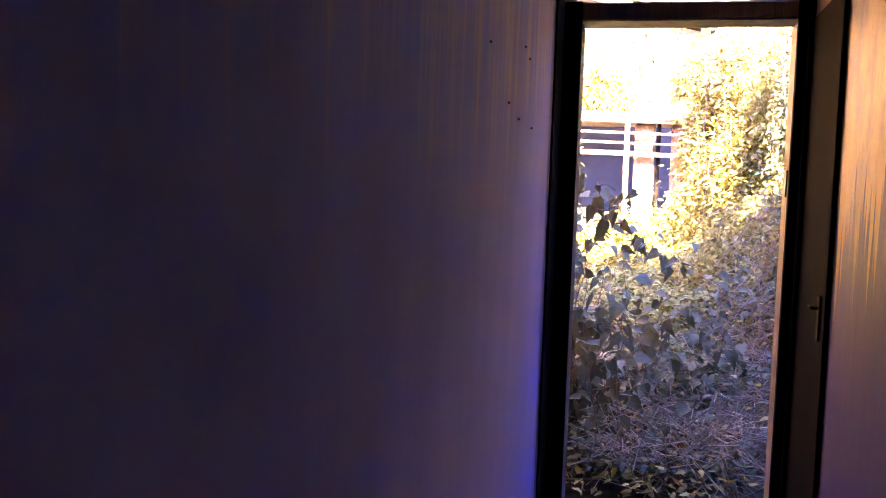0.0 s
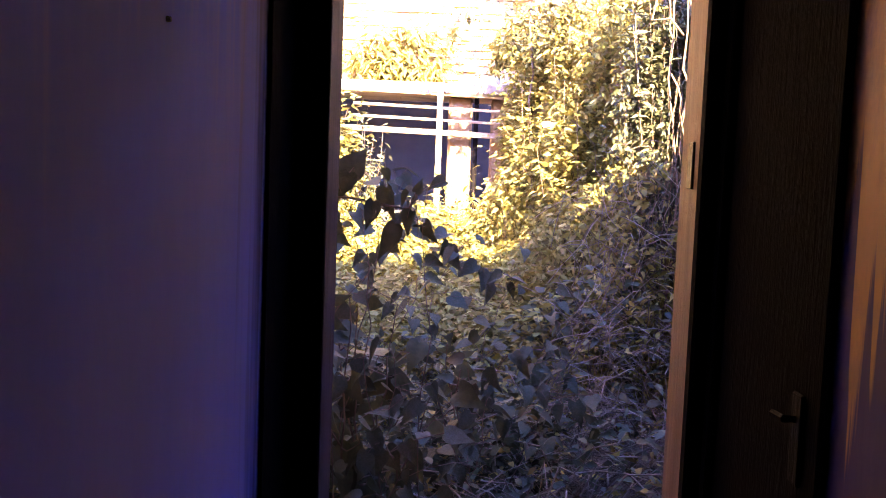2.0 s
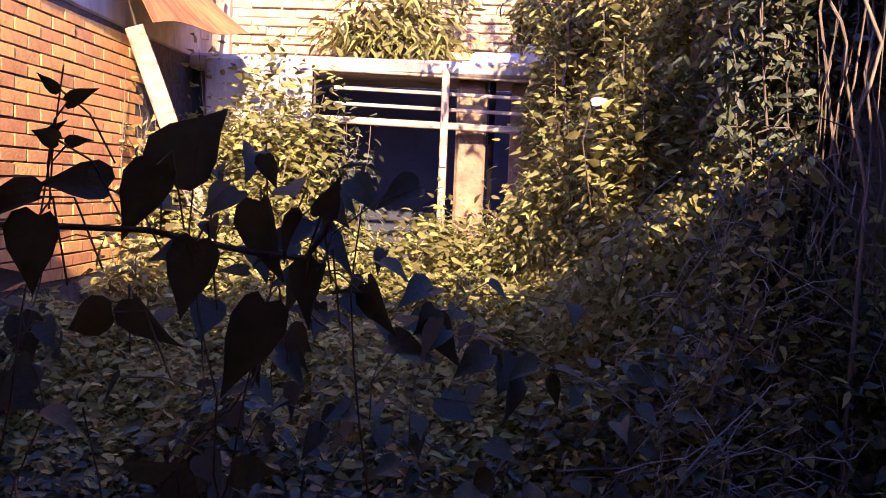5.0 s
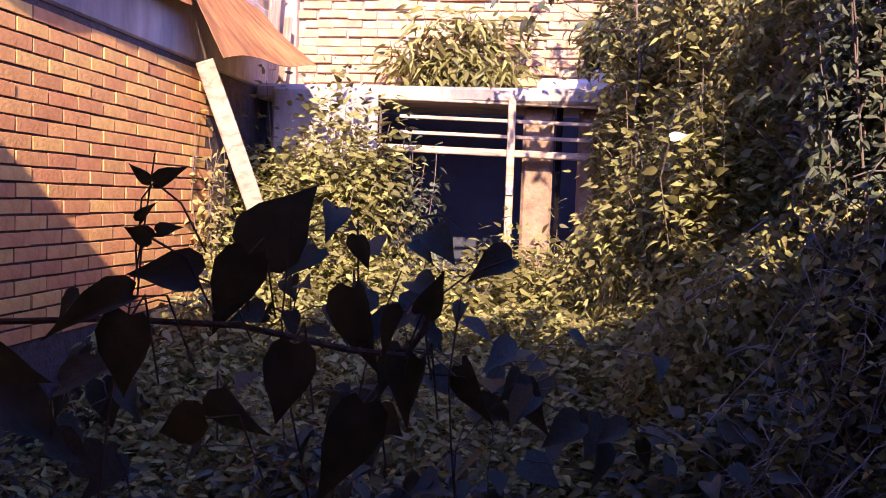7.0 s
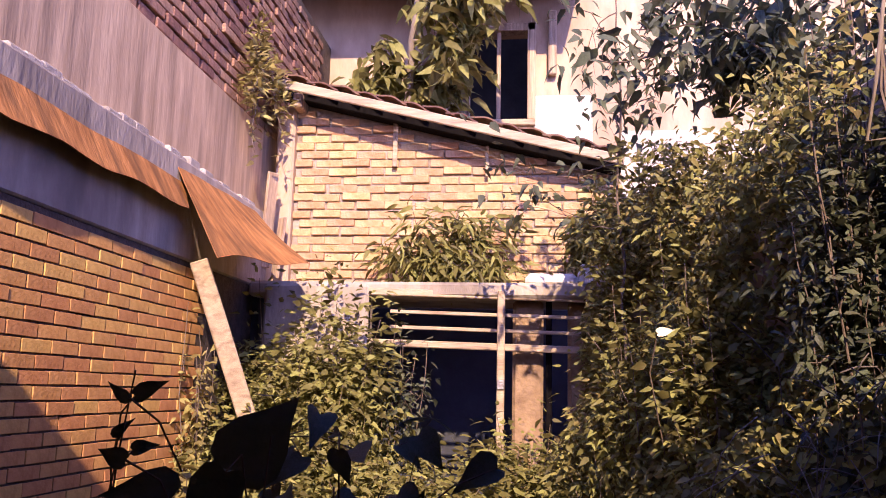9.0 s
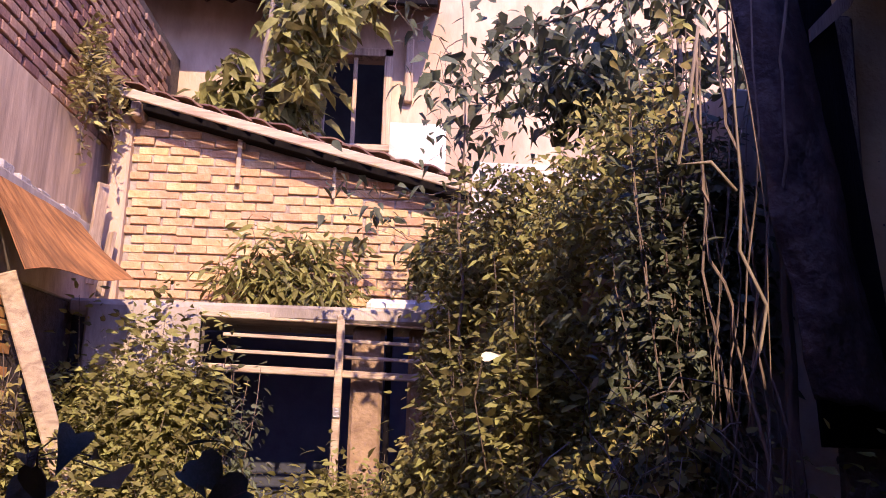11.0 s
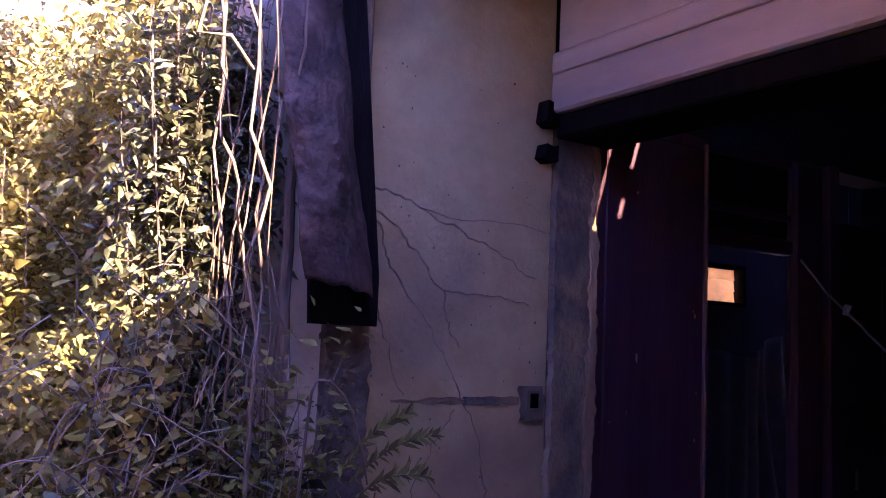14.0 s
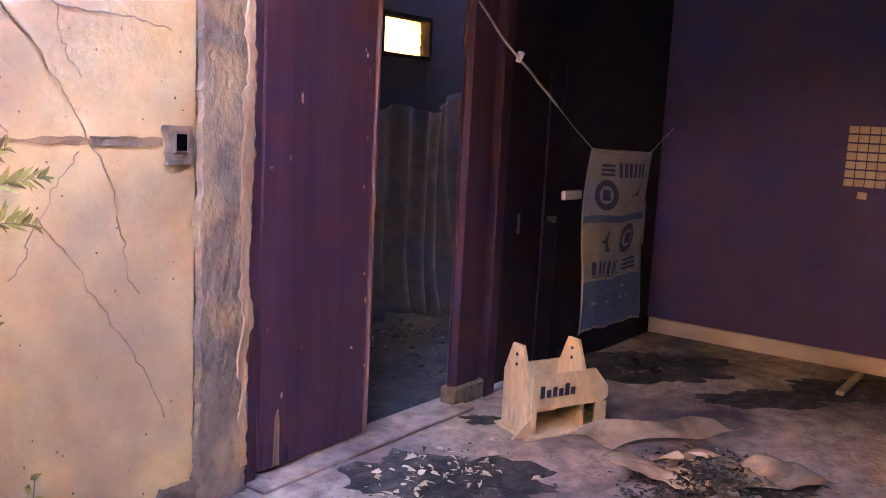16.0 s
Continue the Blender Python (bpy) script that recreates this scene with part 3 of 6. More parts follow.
def lay_bricks(parent, place, u0, u1, v0, v1, length, height, joint, depth, mat, keep=None, seed=1, jitter=0.003, most=300, name="brick", bevel=0.004):
    """Courses of bricks on a wall: place(u, v) is a matrix whose x runs along the wall, z up and y out of it. Whole bricks share four meshes."""
    r = random.Random(seed)
    shapes = []
    for k in range(4):
        g = Geo().box((-length / 2 + joint / 2, -0.03, -height / 2 + joint / 2), (length / 2 - joint / 2, depth * r.uniform(0.92, 1.06), height / 2 - joint / 2), bevel)
        shapes.append(g.mesh(name, mat))
    rest, count, row, v = Geo(), 0, 0, v0 + height / 2
    while v < v1:
        u = u0 + (length / 2 if row % 2 else 0)
        while u < u1:
            uu, vv = u + r.uniform(-1, 1) * jitter, v + r.uniform(-1, 1) * jitter * 0.6
            if keep is None or keep(uu, vv):
                m = place(uu, vv) @ pose(0, r.uniform(-1, 1) * jitter, 0, r.uniform(-1, 1), r.uniform(-1, 1) * 0.6, r.uniform(-1, 1) * 1.2)
                if count < most:
                    ob = new(name, shapes[r.randrange(4)])
                    ob.parent, ob.matrix_basis = parent, m
                else:
                    rest.box((-length / 2 + joint / 2, -0.03, -height / 2 + joint / 2), (length / 2 - joint / 2, depth, height / 2 - joint / 2), bevel, m)
                count += 1
            u += length
        v += height
        row += 1
    if rest.v:
        tagged(part("brick_courses", rest, mat, parent), kind="stuff")


# ---- ground ----
def ground_height(x, y):
    return -0.04 + 0.05 * math.sin(x * 2.1 + y) * math.sin(y * 1.3)


g = Geo().sheet(60, 60, lambda u, v: ((u - 0.5) * 12, (v - 0.3) * 16, -0.06 + 0.03 * noise.noise(Vector((u * 18, v * 18, 0)))))
structure("ground", g, M["soil"], "dark soil with leaf litter across the yard", "ground", True)
g = Geo().sheet(2, 2, lambda u, v: ((u - 0.5) * 900, (v - 0.5) * 900, -0.16))
structure("ground_far", g, M["soil"], "plain earth reaching away to the horizon", "ground")

# ---- corridor building ----
XL, XR = -0.46, 0.44
structure("floor", Geo().box((-2.4, -4.6, -0.15), (2.1, 0.16, 0.0), 0.01), M["passage_floor"], "dusty cement floor of the dark passage", "floor")
structure("wall_west", Geo().box((XL - 0.15, -4.4, 0), (XL, -0.02, 2.62), 0.004), M["corridor"], "dim violet painted plaster wall with faint streaks, painted warm glow and door shade")
structure("wall_east", Geo().box((XR, -4.4, 0), (XR + 0.15, -0.02, 2.62), 0.004), M["corridor_east"], "scuffed violet passage wall with worn tan patches that also hold painted light")
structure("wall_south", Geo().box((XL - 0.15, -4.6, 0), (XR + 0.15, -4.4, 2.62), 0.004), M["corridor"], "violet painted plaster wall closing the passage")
structure("ceiling", Geo().box((XL - 0.15, -4.6, 2.62), (XR + 0.15, -0.02, 2.70), 0.004), M["corridor"], "dim flat ceiling over the passage", "ceiling")
# Right part is out of view; its height is set to block sun.
g = Geo().box((-2.3, 0.0, -0.1), (-0.47, 0.16, 2.77)).box((0.47, 0.0, -0.1), (1.0, 0.16, 2.94)).box((-0.47, 0.0, 2.45), (0.47, 0.16, 2.77)).box((1.0, 0.0, -0.1), (2.118, 0.16, 2.88))
structure("wall_front", g, M["plaster_old"], "old plastered outer wall around the doorway")
# Out-of-view heights and sloped eave are set to block sun and sky.
g = Geo().box((-2.6, -4.8, 2.78), (-0.6, 0.90, 2.86), 0.01).box((-0.599, -4.8, 2.95), (0.52, 0.90, 3.03), 0.01).box((0.521, -4.8, 2.95), (1.0, 0.50, 3.03), 0.01)
drop = math.degrees(math.atan(0.66))
g.box((-0.599, 0.0, -0.06), (0.52, 0.5, 0.0), 0.01, pose(0, 0.90, 3.02, -drop, 0, 0)).box((-2.3, 0.0, -0.06), (-0.6, 0.5, 0.0), 0.01, pose(0, 0.90, 2.85, -drop, 0, 0))
structure("roof", g, M["clay"], "roof slab over the passage, with an unseen eave set to shade the yard", "roof")

door = empty("door_1", "open doorway with a worn brown wooden frame", "doorway", kind="structure")
part("jamb", Geo().box((-0.46, -0.01, 0), (-0.385, 0.155, 2.05), 0.008), M["jamb_shade"], door, "left jamb in darker, shade-toned wood")
part("jamb", Geo().box((0.385, -0.01, 0), (0.46, 0.155, 2.05), 0.008), M["jamb"], door)
part("transom_bar", Geo().box((-0.46, -0.01, 2.05), (0.46, 0.155, 2.12), 0.008), M["jamb"], door)
part("door_head", Geo().box((-0.46, -0.01, 2.38), (0.46, 0.155, 2.45), 0.008), M["jamb"], door)
part("mullion", Geo().box((-0.46, 0.0, 2.12), (-0.41, 0.15, 2.38), 0.006), M["jamb"], door)
part("mullion", Geo().box((0.41, 0.0, 2.12), (0.46, 0.15, 2.38), 0.006), M["jamb"], door)
part("strike_plate", Geo().box((0.380, 0.035, 1.41), (0.388, 0.075, 1.51), 0.002), M["black_metal"], door, "dark steel strike plate")
part("door_stop", Geo().box((0.380, -0.055, 0), (0.40, -0.012, 2.05), 0.006), M["unlit_black"], door)
# Dark boards added over frame face and wall for the shade beside the doorway.
for x in (-0.459, 0.382):
    part("casing", Geo().box((x, -0.024, 0), (x + 0.074 - (0.0 if x < 0 else 0.016), -0.0105, 2.12), 0.003), M["unlit_black"], door, "dark board added for the frame's unlit face")
part("lining", Geo().box((-0.459, -0.25, 0), (-0.452, -0.012, 2.12), 0.003), M["unlit_black"], door, "dark board added for the shade on the wall by the door")

leafdoor = empty("door_2", "worn wooden door swung open against the passage wall", "door", kind="structure")
part("panel", Geo().box((0.425, -0.60, 0.02), (0.438, -0.06, 2.04), 0.006), M["unlit_black"], leafdoor)
part("edge_strip", Geo().box((0.41, -0.10, 0.02), (0.424, -0.06, 2.04), 0.004), M["unlit_black"], leafdoor)
g = Geo().box((0.418, -0.545, 0.97), (0.4245, -0.505, 1.11), 0.003)
g.tube([(0.418, -0.525, 1.07), (0.400, -0.525, 1.07), (0.398, -0.485, 1.068)], 0.006)
part("lever_handle", g, M["dark_wood"], leafdoor, "black lever handle on its plate")

# ---- neighbour wall with orange brick ----
west = empty("wall_neighbour", "orange facing-brick wall below a stained plaster band", "wall", kind="structure")
part("backing", Geo().box((-2.30, 0.2, -0.1), (-2.067, 6.3, 2.2), 0.005), M["mortar_dark"], west)
part("plaster_band", Geo().box((-2.30, 0.2, 2.2), (-2.055, 6.3, 2.74), 0.01), M["plaster_old"], west)
part("upper_plaster", Geo().box((-2.40, 0.2, 2.75), (-2.16, 6.4, 3.42), 0.02), M["streaked"], west)
part("upper_backing", Geo().box((-2.42, 0.2, 3.40), (-2.22, 8.0, 4.9), 0.02), M["mortar_dark"], west)
g = Geo()
for i in range(40):
    y0 = 0.4 + i * 0.13
    g.box((-2.20, y0, 2.72 + random.uniform(-0.01, 0.02)), (-2.10 + random.uniform(-0.02, 0.03), y0 + 0.15, 2.775 + random.uniform(-0.01, 0.02)), 0.012)
part("mortar_ridge", g, M["mortar"], west)

# ---- tin awning on the neighbour wall ----
awning = empty("tin_awning", "rusty sheet-metal awning sloping down from the plaster wall", "awning")


def tin(u, v, corners, wave):
    """A sheet hung between four corners: top start, top end, bottom start, bottom end."""
    a, b, c, d = (Vector(p) for p in corners)
    p = a.lerp(b, u).lerp(c.lerp(d, u), v)
    p.z += wave * v * math.sin(p.y * 9) - 0.5 * wave * math.sin(math.pi * v) + 0.006 * noise.noise(p * 5)
    p.x += 0.5 * wave * v * math.sin(p.y * 5 + 1)
    return p


part("sheet", Geo().sheet(40, 8, lambda u, v: tin(u, v, ((-2.12, 0.9, 2.745), (-2.12, 4.42, 2.735), (-1.97, 0.9, 2.43), (-1.97, 4.22, 2.44)), 0.010), 0.004), M["rust"], awning)
part("sheet", Geo().sheet(24, 12, lambda u, v: tin(u, v, ((-2.10, 4.26, 2.75), (-2.09, 5.55, 2.73), (-1.76, 4.12, 2.175), (-1.55, 5.08, 2.265)), 0.014), 0.004), M["rust"], awning)
part("batten", Geo().box((-2.13, 0.9, 2.70), (-2.08, 5.0, 2.735), 0.004), M["dark_wood"], awning)

foot, head = (-1.54, 4.95, 0.58), (-1.985, 4.44, 2.20)
plank = thing("leaning_plank", Geo().box((-0.052, -0.013, 0), (0.052, 0.013, (Vector(head) - Vector(foot)).length), 0.006, look(foot, head) @ pose(0, 0, 0, 180, 0, 0) @ pose(0, 0, 0, 0, 0, 70)),
              M["rail"], "pale weathered plank leaning against the brick wall", "plank")

for k, (a, b, w) in enumerate((((-2.05, 5.75, 2.35), (-2.0, 5.7, 3.02), 0.05), ((-1.99, 5.82, 2.28), (-1.95, 5.82, 2.72), 0.04))):
    thing("broken_plank", Geo().box((-w, -0.012, 0), (w, 0.012, (Vector(b) - Vector(a)).length), 0.005, look(a, b) @ pose(0, 0, 0, 180, 0, 0) @ pose(0, 0, 0, 0, 0, 20 + 30 * k)), M["raw_wood"],
          "broken weathered plank wedged by the shed corner", "plank", "broken planks")
nail = Geo().tube([(0, 0, 0), (0.006, 0, 0)], [0.004, 0.003], 6).mesh("nail", M["black_metal"])
for y, z in ((-1.03, 1.593), (-0.77, 1.588), (-1.475, 1.726), (-1.20, 1.62), (-0.95, 1.80), (-0.86, 1.78)):
    ob = tagged(new("nail", nail), "small dark nail in the violet passage wall", "nail", "nails in the wall")
    ob.location = (XL - 0.0005, y, z)

# ---- shed with brick gable behind the rail ----
shed = empty("shed", "old brick shed with a sloping tiled roof edge", "shed")
RL, RR = (-2.03, 3.72), (0.35, 3.14)


def roof_z(x):
    return RL[1] + (RR[1] - RL[1]) * (x - RL[0]) / (RR[0] - RL[0])


part("backing", Geo().prism([(-2.0, 2.2), (0.45, 2.2), (0.45, roof_z(0.45) - 0.02), (-2.0, roof_z(-2.0) - 0.02)], 0.2, pose(0, 6.03, 0)), M["mortar_old"], shed)
part("corner_pier", Geo().box((-2.07, 5.95, 2.2), (-1.935, 6.25, 3.60), 0.015), M["house_wall"], shed)
part("ledge", Geo().box((-2.05, 5.45, 2.12), (0.5, 6.2, 2.22), 0.02), M["plaster_old"], shed)
part("low_wall", Geo().box((-1.93, 5.42, -0.1), (-1.23, 5.6, 2.20), 0.02), M["plaster_old"], shed, "stained low brick wall")
part("low_wall", Geo().box((-0.30, 5.60, -0.1), (-0.10, 5.8, 2.12), 0.02), M["brown_plaster"], shed)
part("low_wall", Geo().box((0.06, 5.62, -0.1), (0.9, 5.8, 2.12), 0.02), M["brown_plaster"], shed)
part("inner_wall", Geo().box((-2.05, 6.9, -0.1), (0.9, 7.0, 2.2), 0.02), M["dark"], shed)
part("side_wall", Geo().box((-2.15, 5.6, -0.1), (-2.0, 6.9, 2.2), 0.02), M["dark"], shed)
ang = math.degrees(math.atan2(RR[1] - RL[1], RR[0] - RL[0]))
slope = pose(RL[0], 5.86, RL[1], 0, -ang, 0)
run = math.hypot(RR[0] - RL[0], RR[1] - RL[1]) + 0.1
part("fascia_board", Geo().box((-0.05, -0.115, -0.045), (run, -0.09, 0.022), 0.006, slope), M["rail"], shed)
part("purlin", Geo().box((-0.02, 0.03, -0.06), (run, 0.2, 0.0), 0.006, slope), M["dark_wood"], shed)
tile = Geo().sheet(8, 3, lambda u, v: (0.24 * (u - 0.5), -0.06 + 0.36 * v, 0.013 * math.cos((u - 0.5) * 2 * math.pi) + 0.006), 0.012).mesh("roof_tile", M["clay"])
for k in range(15):
    for j in range(3):
        ob = new("roof_tile", tile)
        ob.parent = shed
        ob.matrix_basis = slope @ pose(-0.02 + k * 0.175, -0.02 + j * 0.27, 0.055 + 0.012 * (k % 2) + 0.02 * j, random.uniform(-2, 2), 4 + random.uniform(-3, 3), random.uniform(-3, 3))
part("rafter_end", Geo().box((-1.93, 5.84, 3.55), (-1.86, 6.03, 3.66), 0.008), M["raw_wood"], shed)
part("hanging_lath", Geo().box((-1.20, 5.965, 3.13), (-1.165, 5.985, 3.46), 0.004, None), M["rail"], shed)
part("hanging_lath", Geo().box((-0.52, 5.965, 3.05), (-0.495, 5.985, 3.28), 0.004, None), M["rail"], shed)
for k, (x, w) in enumerate(((-0.22, 0.34), (0.12, 0.22))):
    part("stone", Geo().box((x, 5.5 + 0.05 * (k % 2), 2.2), (x + w, 5.8, 2.29 + 0.07 * (k % 3)), 0.03), M["white_wall"], shed)

# ---- wooden rail frame ----
railing = empty("rail_frame", "cream-painted wooden rail frame standing among the weeds", "railing")
RY = 5.46
rz = lambda x, z: z - 0.022 * (x + 1.2)
for z, h in ((2.15, 0.048), (1.82, 0.045)):
    m = pose(-1.24, RY, z + 0.005, 0, 1.2, 2)
    part("rail", Geo().box((0, -0.025, -h / 2), (1.66, 0.025, h / 2), 0.005, m), M["rail"], railing)
for z in (2.03, 1.93):
    part("slat", Geo().box((0.15, -0.010, -0.011), (1.66, 0.012, 0.011), 0.003, pose(-1.24, RY, z, 0, 1.2, 2)), M["rail"], railing)
part("post", Geo().box((-0.393, RY - 0.02, -0.05), (-0.345, RY + 0.04, 2.17), 0.006), M["rail"], railing)
part("post", Geo().box((-0.085, RY + 0.14, -0.05), (-0.045, RY + 0.18, 2.12), 0.006), M["dark_wood"], railing)
part("post", Geo().box((-1.25, RY - 0.005, 0.3), (-1.225, RY + 0.025, 2.15), 0.004), M["dark_wood"], railing)
part("latch", Geo().box((-0.39, RY - 0.034, 1.54), (-0.345, RY - 0.021, 1.60), 0.003), M["metal"], railing, "small steel latch")

# ---- upper house behind ----
house = empty("house", "two-storey plastered house with a wooden casement window", "house")
HY = 8.0
# Wall above the awning is unseen, raised to block low sky.
g = Geo().box((-6, HY, -0.1), (-0.86, HY + 0.25, 8.2)).box((-0.22, HY, -0.1), (9, HY + 0.25, 8.2)).box((-0.86, HY, -0.1), (-0.22, HY + 0.25, 4.12)).box((-0.86, HY, 5.05), (-0.22, HY + 0.25, 8.2))
part("wall", g, M["house_wall"], house)
part("white_panel", Geo().box((-0.20, HY - 0.012, 3.2), (0.36, HY + 0.002, 4.36), 0.004), M["white_wall"], house, "limewashed patch of wall")
part("white_panel", Geo().box((0.62, HY - 0.012, 2.6), (1.9, HY + 0.002, 4.0), 0.004), M["plaster"], house, "whitewashed patch of wall")
win = part("window", Geo().box((-0.90, HY - 0.05, 4.06), (-0.18, HY + 0.02, 4.12), 0.006), M["rail"], house)
part("frame", Geo().box((-0.90, HY - 0.04, 4.12), (-0.82, HY + 0.1, 5.1), 0.006), M["raw_wood"], win)
part("frame", Geo().box((-0.26, HY - 0.04, 4.12), (-0.18, HY + 0.1, 5.1), 0.006), M["raw_wood"], win)
part("frame", Geo().box((-0.90, HY - 0.04, 5.02), (-0.18, HY + 0.1, 5.1), 0.006), M["raw_wood"], win)
part("mullion", Geo().box((-0.56, HY + 0.0, 4.12), (-0.52, HY + 0.06, 5.02), 0.004), M["raw_wood"], win)
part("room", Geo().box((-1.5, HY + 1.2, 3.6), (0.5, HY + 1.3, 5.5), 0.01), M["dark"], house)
part("gutter_pipe", Geo().box((-0.06, HY - 0.09, 4.55), (0.02, HY - 0.01, 5.2), 0.01), M["raw_wood"], house)
g = Geo().sheet(40, 4, lambda u, v: (-3.0 + 3.25 * u, HY - 0.75 + 0.95 * v, 5.36 + 0.25 * v + 0.03 * math.sin(u * 3.25 * 50)), 0.012)
part("awning_roof", g, M["clay"], house)
part("awning_beam", Geo().box((-3.0, HY - 0.72, 5.24), (0.22, HY - 0.66, 5.32), 0.006), M["dark_wood"], house)
part("roof", Geo().box((-6.5, HY - 0.6, 8.2), (9.5, HY + 4, 8.35), 0.02), M["clay"], house)

# ---- vine wall, pier and root-grown plaster wall ----
VA, VB = Vector((0.98, 2.50, 0)), Vector((0.40, 5.75, 0))
along_wall = (VB - VA).normalized()
yaw = math.degrees(math.atan2(along_wall.y, along_wall.x))
structure("wall_vine", Geo().box((0, -0.2, -0.1), ((VB - VA).length, 0.0, 2.55), 0.01, pose(VA.x, VA.y, 0, 0, 0, yaw)), M["plaster_old"], "cream wall almost hidden under climbing vines")
structure("wall_strip", Geo().prism([(1.205, -2.385), (1.206, -2.66), (0.98, -2.98), (0.955, -2.90)], 2.35, Matrix(((1, 0, 0, 0), (0, 0, -1, 0), (0, 1, 0, -0.1), (0, 0, 0, 1)))), M["strip"], "cream plaster lightened to look lit, at the end of the vine wall")
pier = structure("pier", Geo().box((1.207, 2.385, -0.1), (1.334, 2.66, 2.75), 0.012), M["cement"], "bare crumbling cement edge beside the plaster wall", "pier")
structure("wall_plaster", Geo().box((1.336, 2.50, -0.1), (2.18, 2.68, 2.89), 0.008), M["plaster_room"], "cream plaster wall with roots crossing it")

rg = Geo()
for k, (a, b, rad) in enumerate((((1.34, 1.95), (1.60, 1.88), .006), ((1.60, 1.88), (1.87, 1.79), .005), ((1.87, 1.79), (2.11, 1.68), .004), ((1.60, 1.88), (2.15, 1.85), .003), ((1.34, 1.94), (1.56, 1.75), .006),
                                 ((1.56, 1.75), (1.71, 1.61), .005), ((1.71, 1.61), (2.08, 1.58), .004), ((1.71, 1.61), (1.78, 1.42), .003), ((1.40, 1.88), (1.55, 1.61), .006), ((1.55, 1.61), (1.78, 1.29), .0042), ((1.78, 1.29), (1.89, 1.01), .004),
                                 ((1.89, 1.01), (1.97, 0.77), .004), ((1.44, 1.58), (1.57, 1.26), .004), ((1.77, 1.21), (1.65, 1.02), .003), ((1.65, 1.02), (1.83, 0.76), .004), ((1.83, 0.76), (2.06, 0.35), .004), ((1.65, 1.02), (1.56, 0.86), .003))):
    rg.tube(rough_line((a[0], 2.497, a[1]), (b[0], 2.497, b[1]), 12, 0.012, k), [0.72 * rad * (1 - 0.3 * i / 12) for i in range(13)], 5)
rg.v = [(x, min(max(y, 2.489), 2.499), z) for x, y, z in rg.v]
thing("root_net", rg, M["root"], "thin dark roots clinging to the plaster wall", "roots")
def rough_strip(x0, x1, y, z0, z1, rag, seed):
    """A crumbling cement face with ragged sides."""
    def fn(u, v):
        z = z0 + (z1 - z0) * v
        a = rag * noise.noise(Vector((z * 9, 0.3, seed))) + 0.55 * rag * noise.noise(Vector((z * 31, 2, seed)))
        b = rag * noise.noise(Vector((z * 7, 5.3, seed))) + 0.55 * rag * noise.noise(Vector((z * 27, 7, seed)))
        x = (x0 + a) * (1 - u) + (x1 + b) * u
        edge = 0.016 if u in (0.0, 1.0) else 0.0
        return (x, y + edge + 0.005 * noise.noise(Vector((x * 11, z * 11, seed))) + 0.003 * noise.noise(Vector((x * 45, z * 45, seed))), z)
    return Geo().sheet(16, int(65 * (z1 - z0)) + 6, fn)


sock = empty("socket_hole", "empty cement socket hole with a chased cable groove", "socket")
part("recess", rough_strip(2.048, 2.160, 2.486, 1.170, 1.292, 0.030, 3.0), M["crumble"], sock)
# Flat black face painted for the shaded recess.
part("box", Geo().box((2.086, 2.478, 1.214), (2.127, 2.484, 1.266), 0.002), M["unlit_black"], sock, "flat black face for the unlit back box")
part("box_rim", Geo().box((2.078, 2.474, 1.206), (2.085, 2.486, 1.274), 0.002).box((2.128, 2.474, 1.206), (2.134, 2.486, 1.274), 0.002).box((2.0855, 2.474, 1.267), (2.1275, 2.486, 1.274), 0.002).box((2.0855, 2.474, 1.206), (2.1275, 2.486, 1.213), 0.002), M["crumble"], sock)
part("groove_fill", rough_strip(1.80, 1.965, 2.490, 1.226, 1.254, 0.010, 21.0), M["crumble"], sock, "bare grey cement in the groove")
def groove_fn(u, v):
    x = 1.52 + 0.53 * u
    half = 0.016 + 0.012 * noise.noise(Vector((x * 14, 3, 1))) - 0.010 * (1 - u)
    return (x, 2.4955 + 0.003 * noise.noise(Vector((x * 40, v * 3, 1))), 1.240 + 0.006 * noise.noise(Vector((x * 9, 1, 7))) + max(half, 0.003) * (2 * v - 1))


part("groove", Geo().sheet(60, 4, groove_fn), M["brown_plaster"], sock)

jambc = rough_strip(2.17, 2.395, 2.478, -0.03, 2.28, 0.022, 5.0).box((2.20, 2.50, -0.03), (2.38, 2.70, 2.28), 0.006)
structure("pier_face", rough_strip(1.215, 1.37, 2.372, -0.05, 1.62, 0.03, 8.0), M["crumble"], "dark crumbling render over the pier", "pier")
for x0, x1, z0, z1, sd in ((2.04, 2.20, -0.03, 0.11, 4.0), (1.34, 1.42, 0.9, 1.50, 6.0)):
    structure("cement_patch", rough_strip(x0, x1, 2.486, z0, z1, 0.03, sd), M["crumble"], "dark crumbled patch in the plaster", "patch")
for x0, x1, z0, z1 in ((2.085, 2.165, 2.245, 2.335), (2.085, 2.15, 2.11, 2.172)):
    g = Geo().prism([(x0, z0 + 0.01), (x0 + 0.03, z0 - 0.006), (x1, z0), (x1, z1), (x0 + 0.05, z1 - 0.01), (x0 + 0.012, z1)], 0.06, pose(0, 2.438, 0))
    structure("beam_stub", g, M["dark_wood"], "dark broken stub in the wall", "timber")
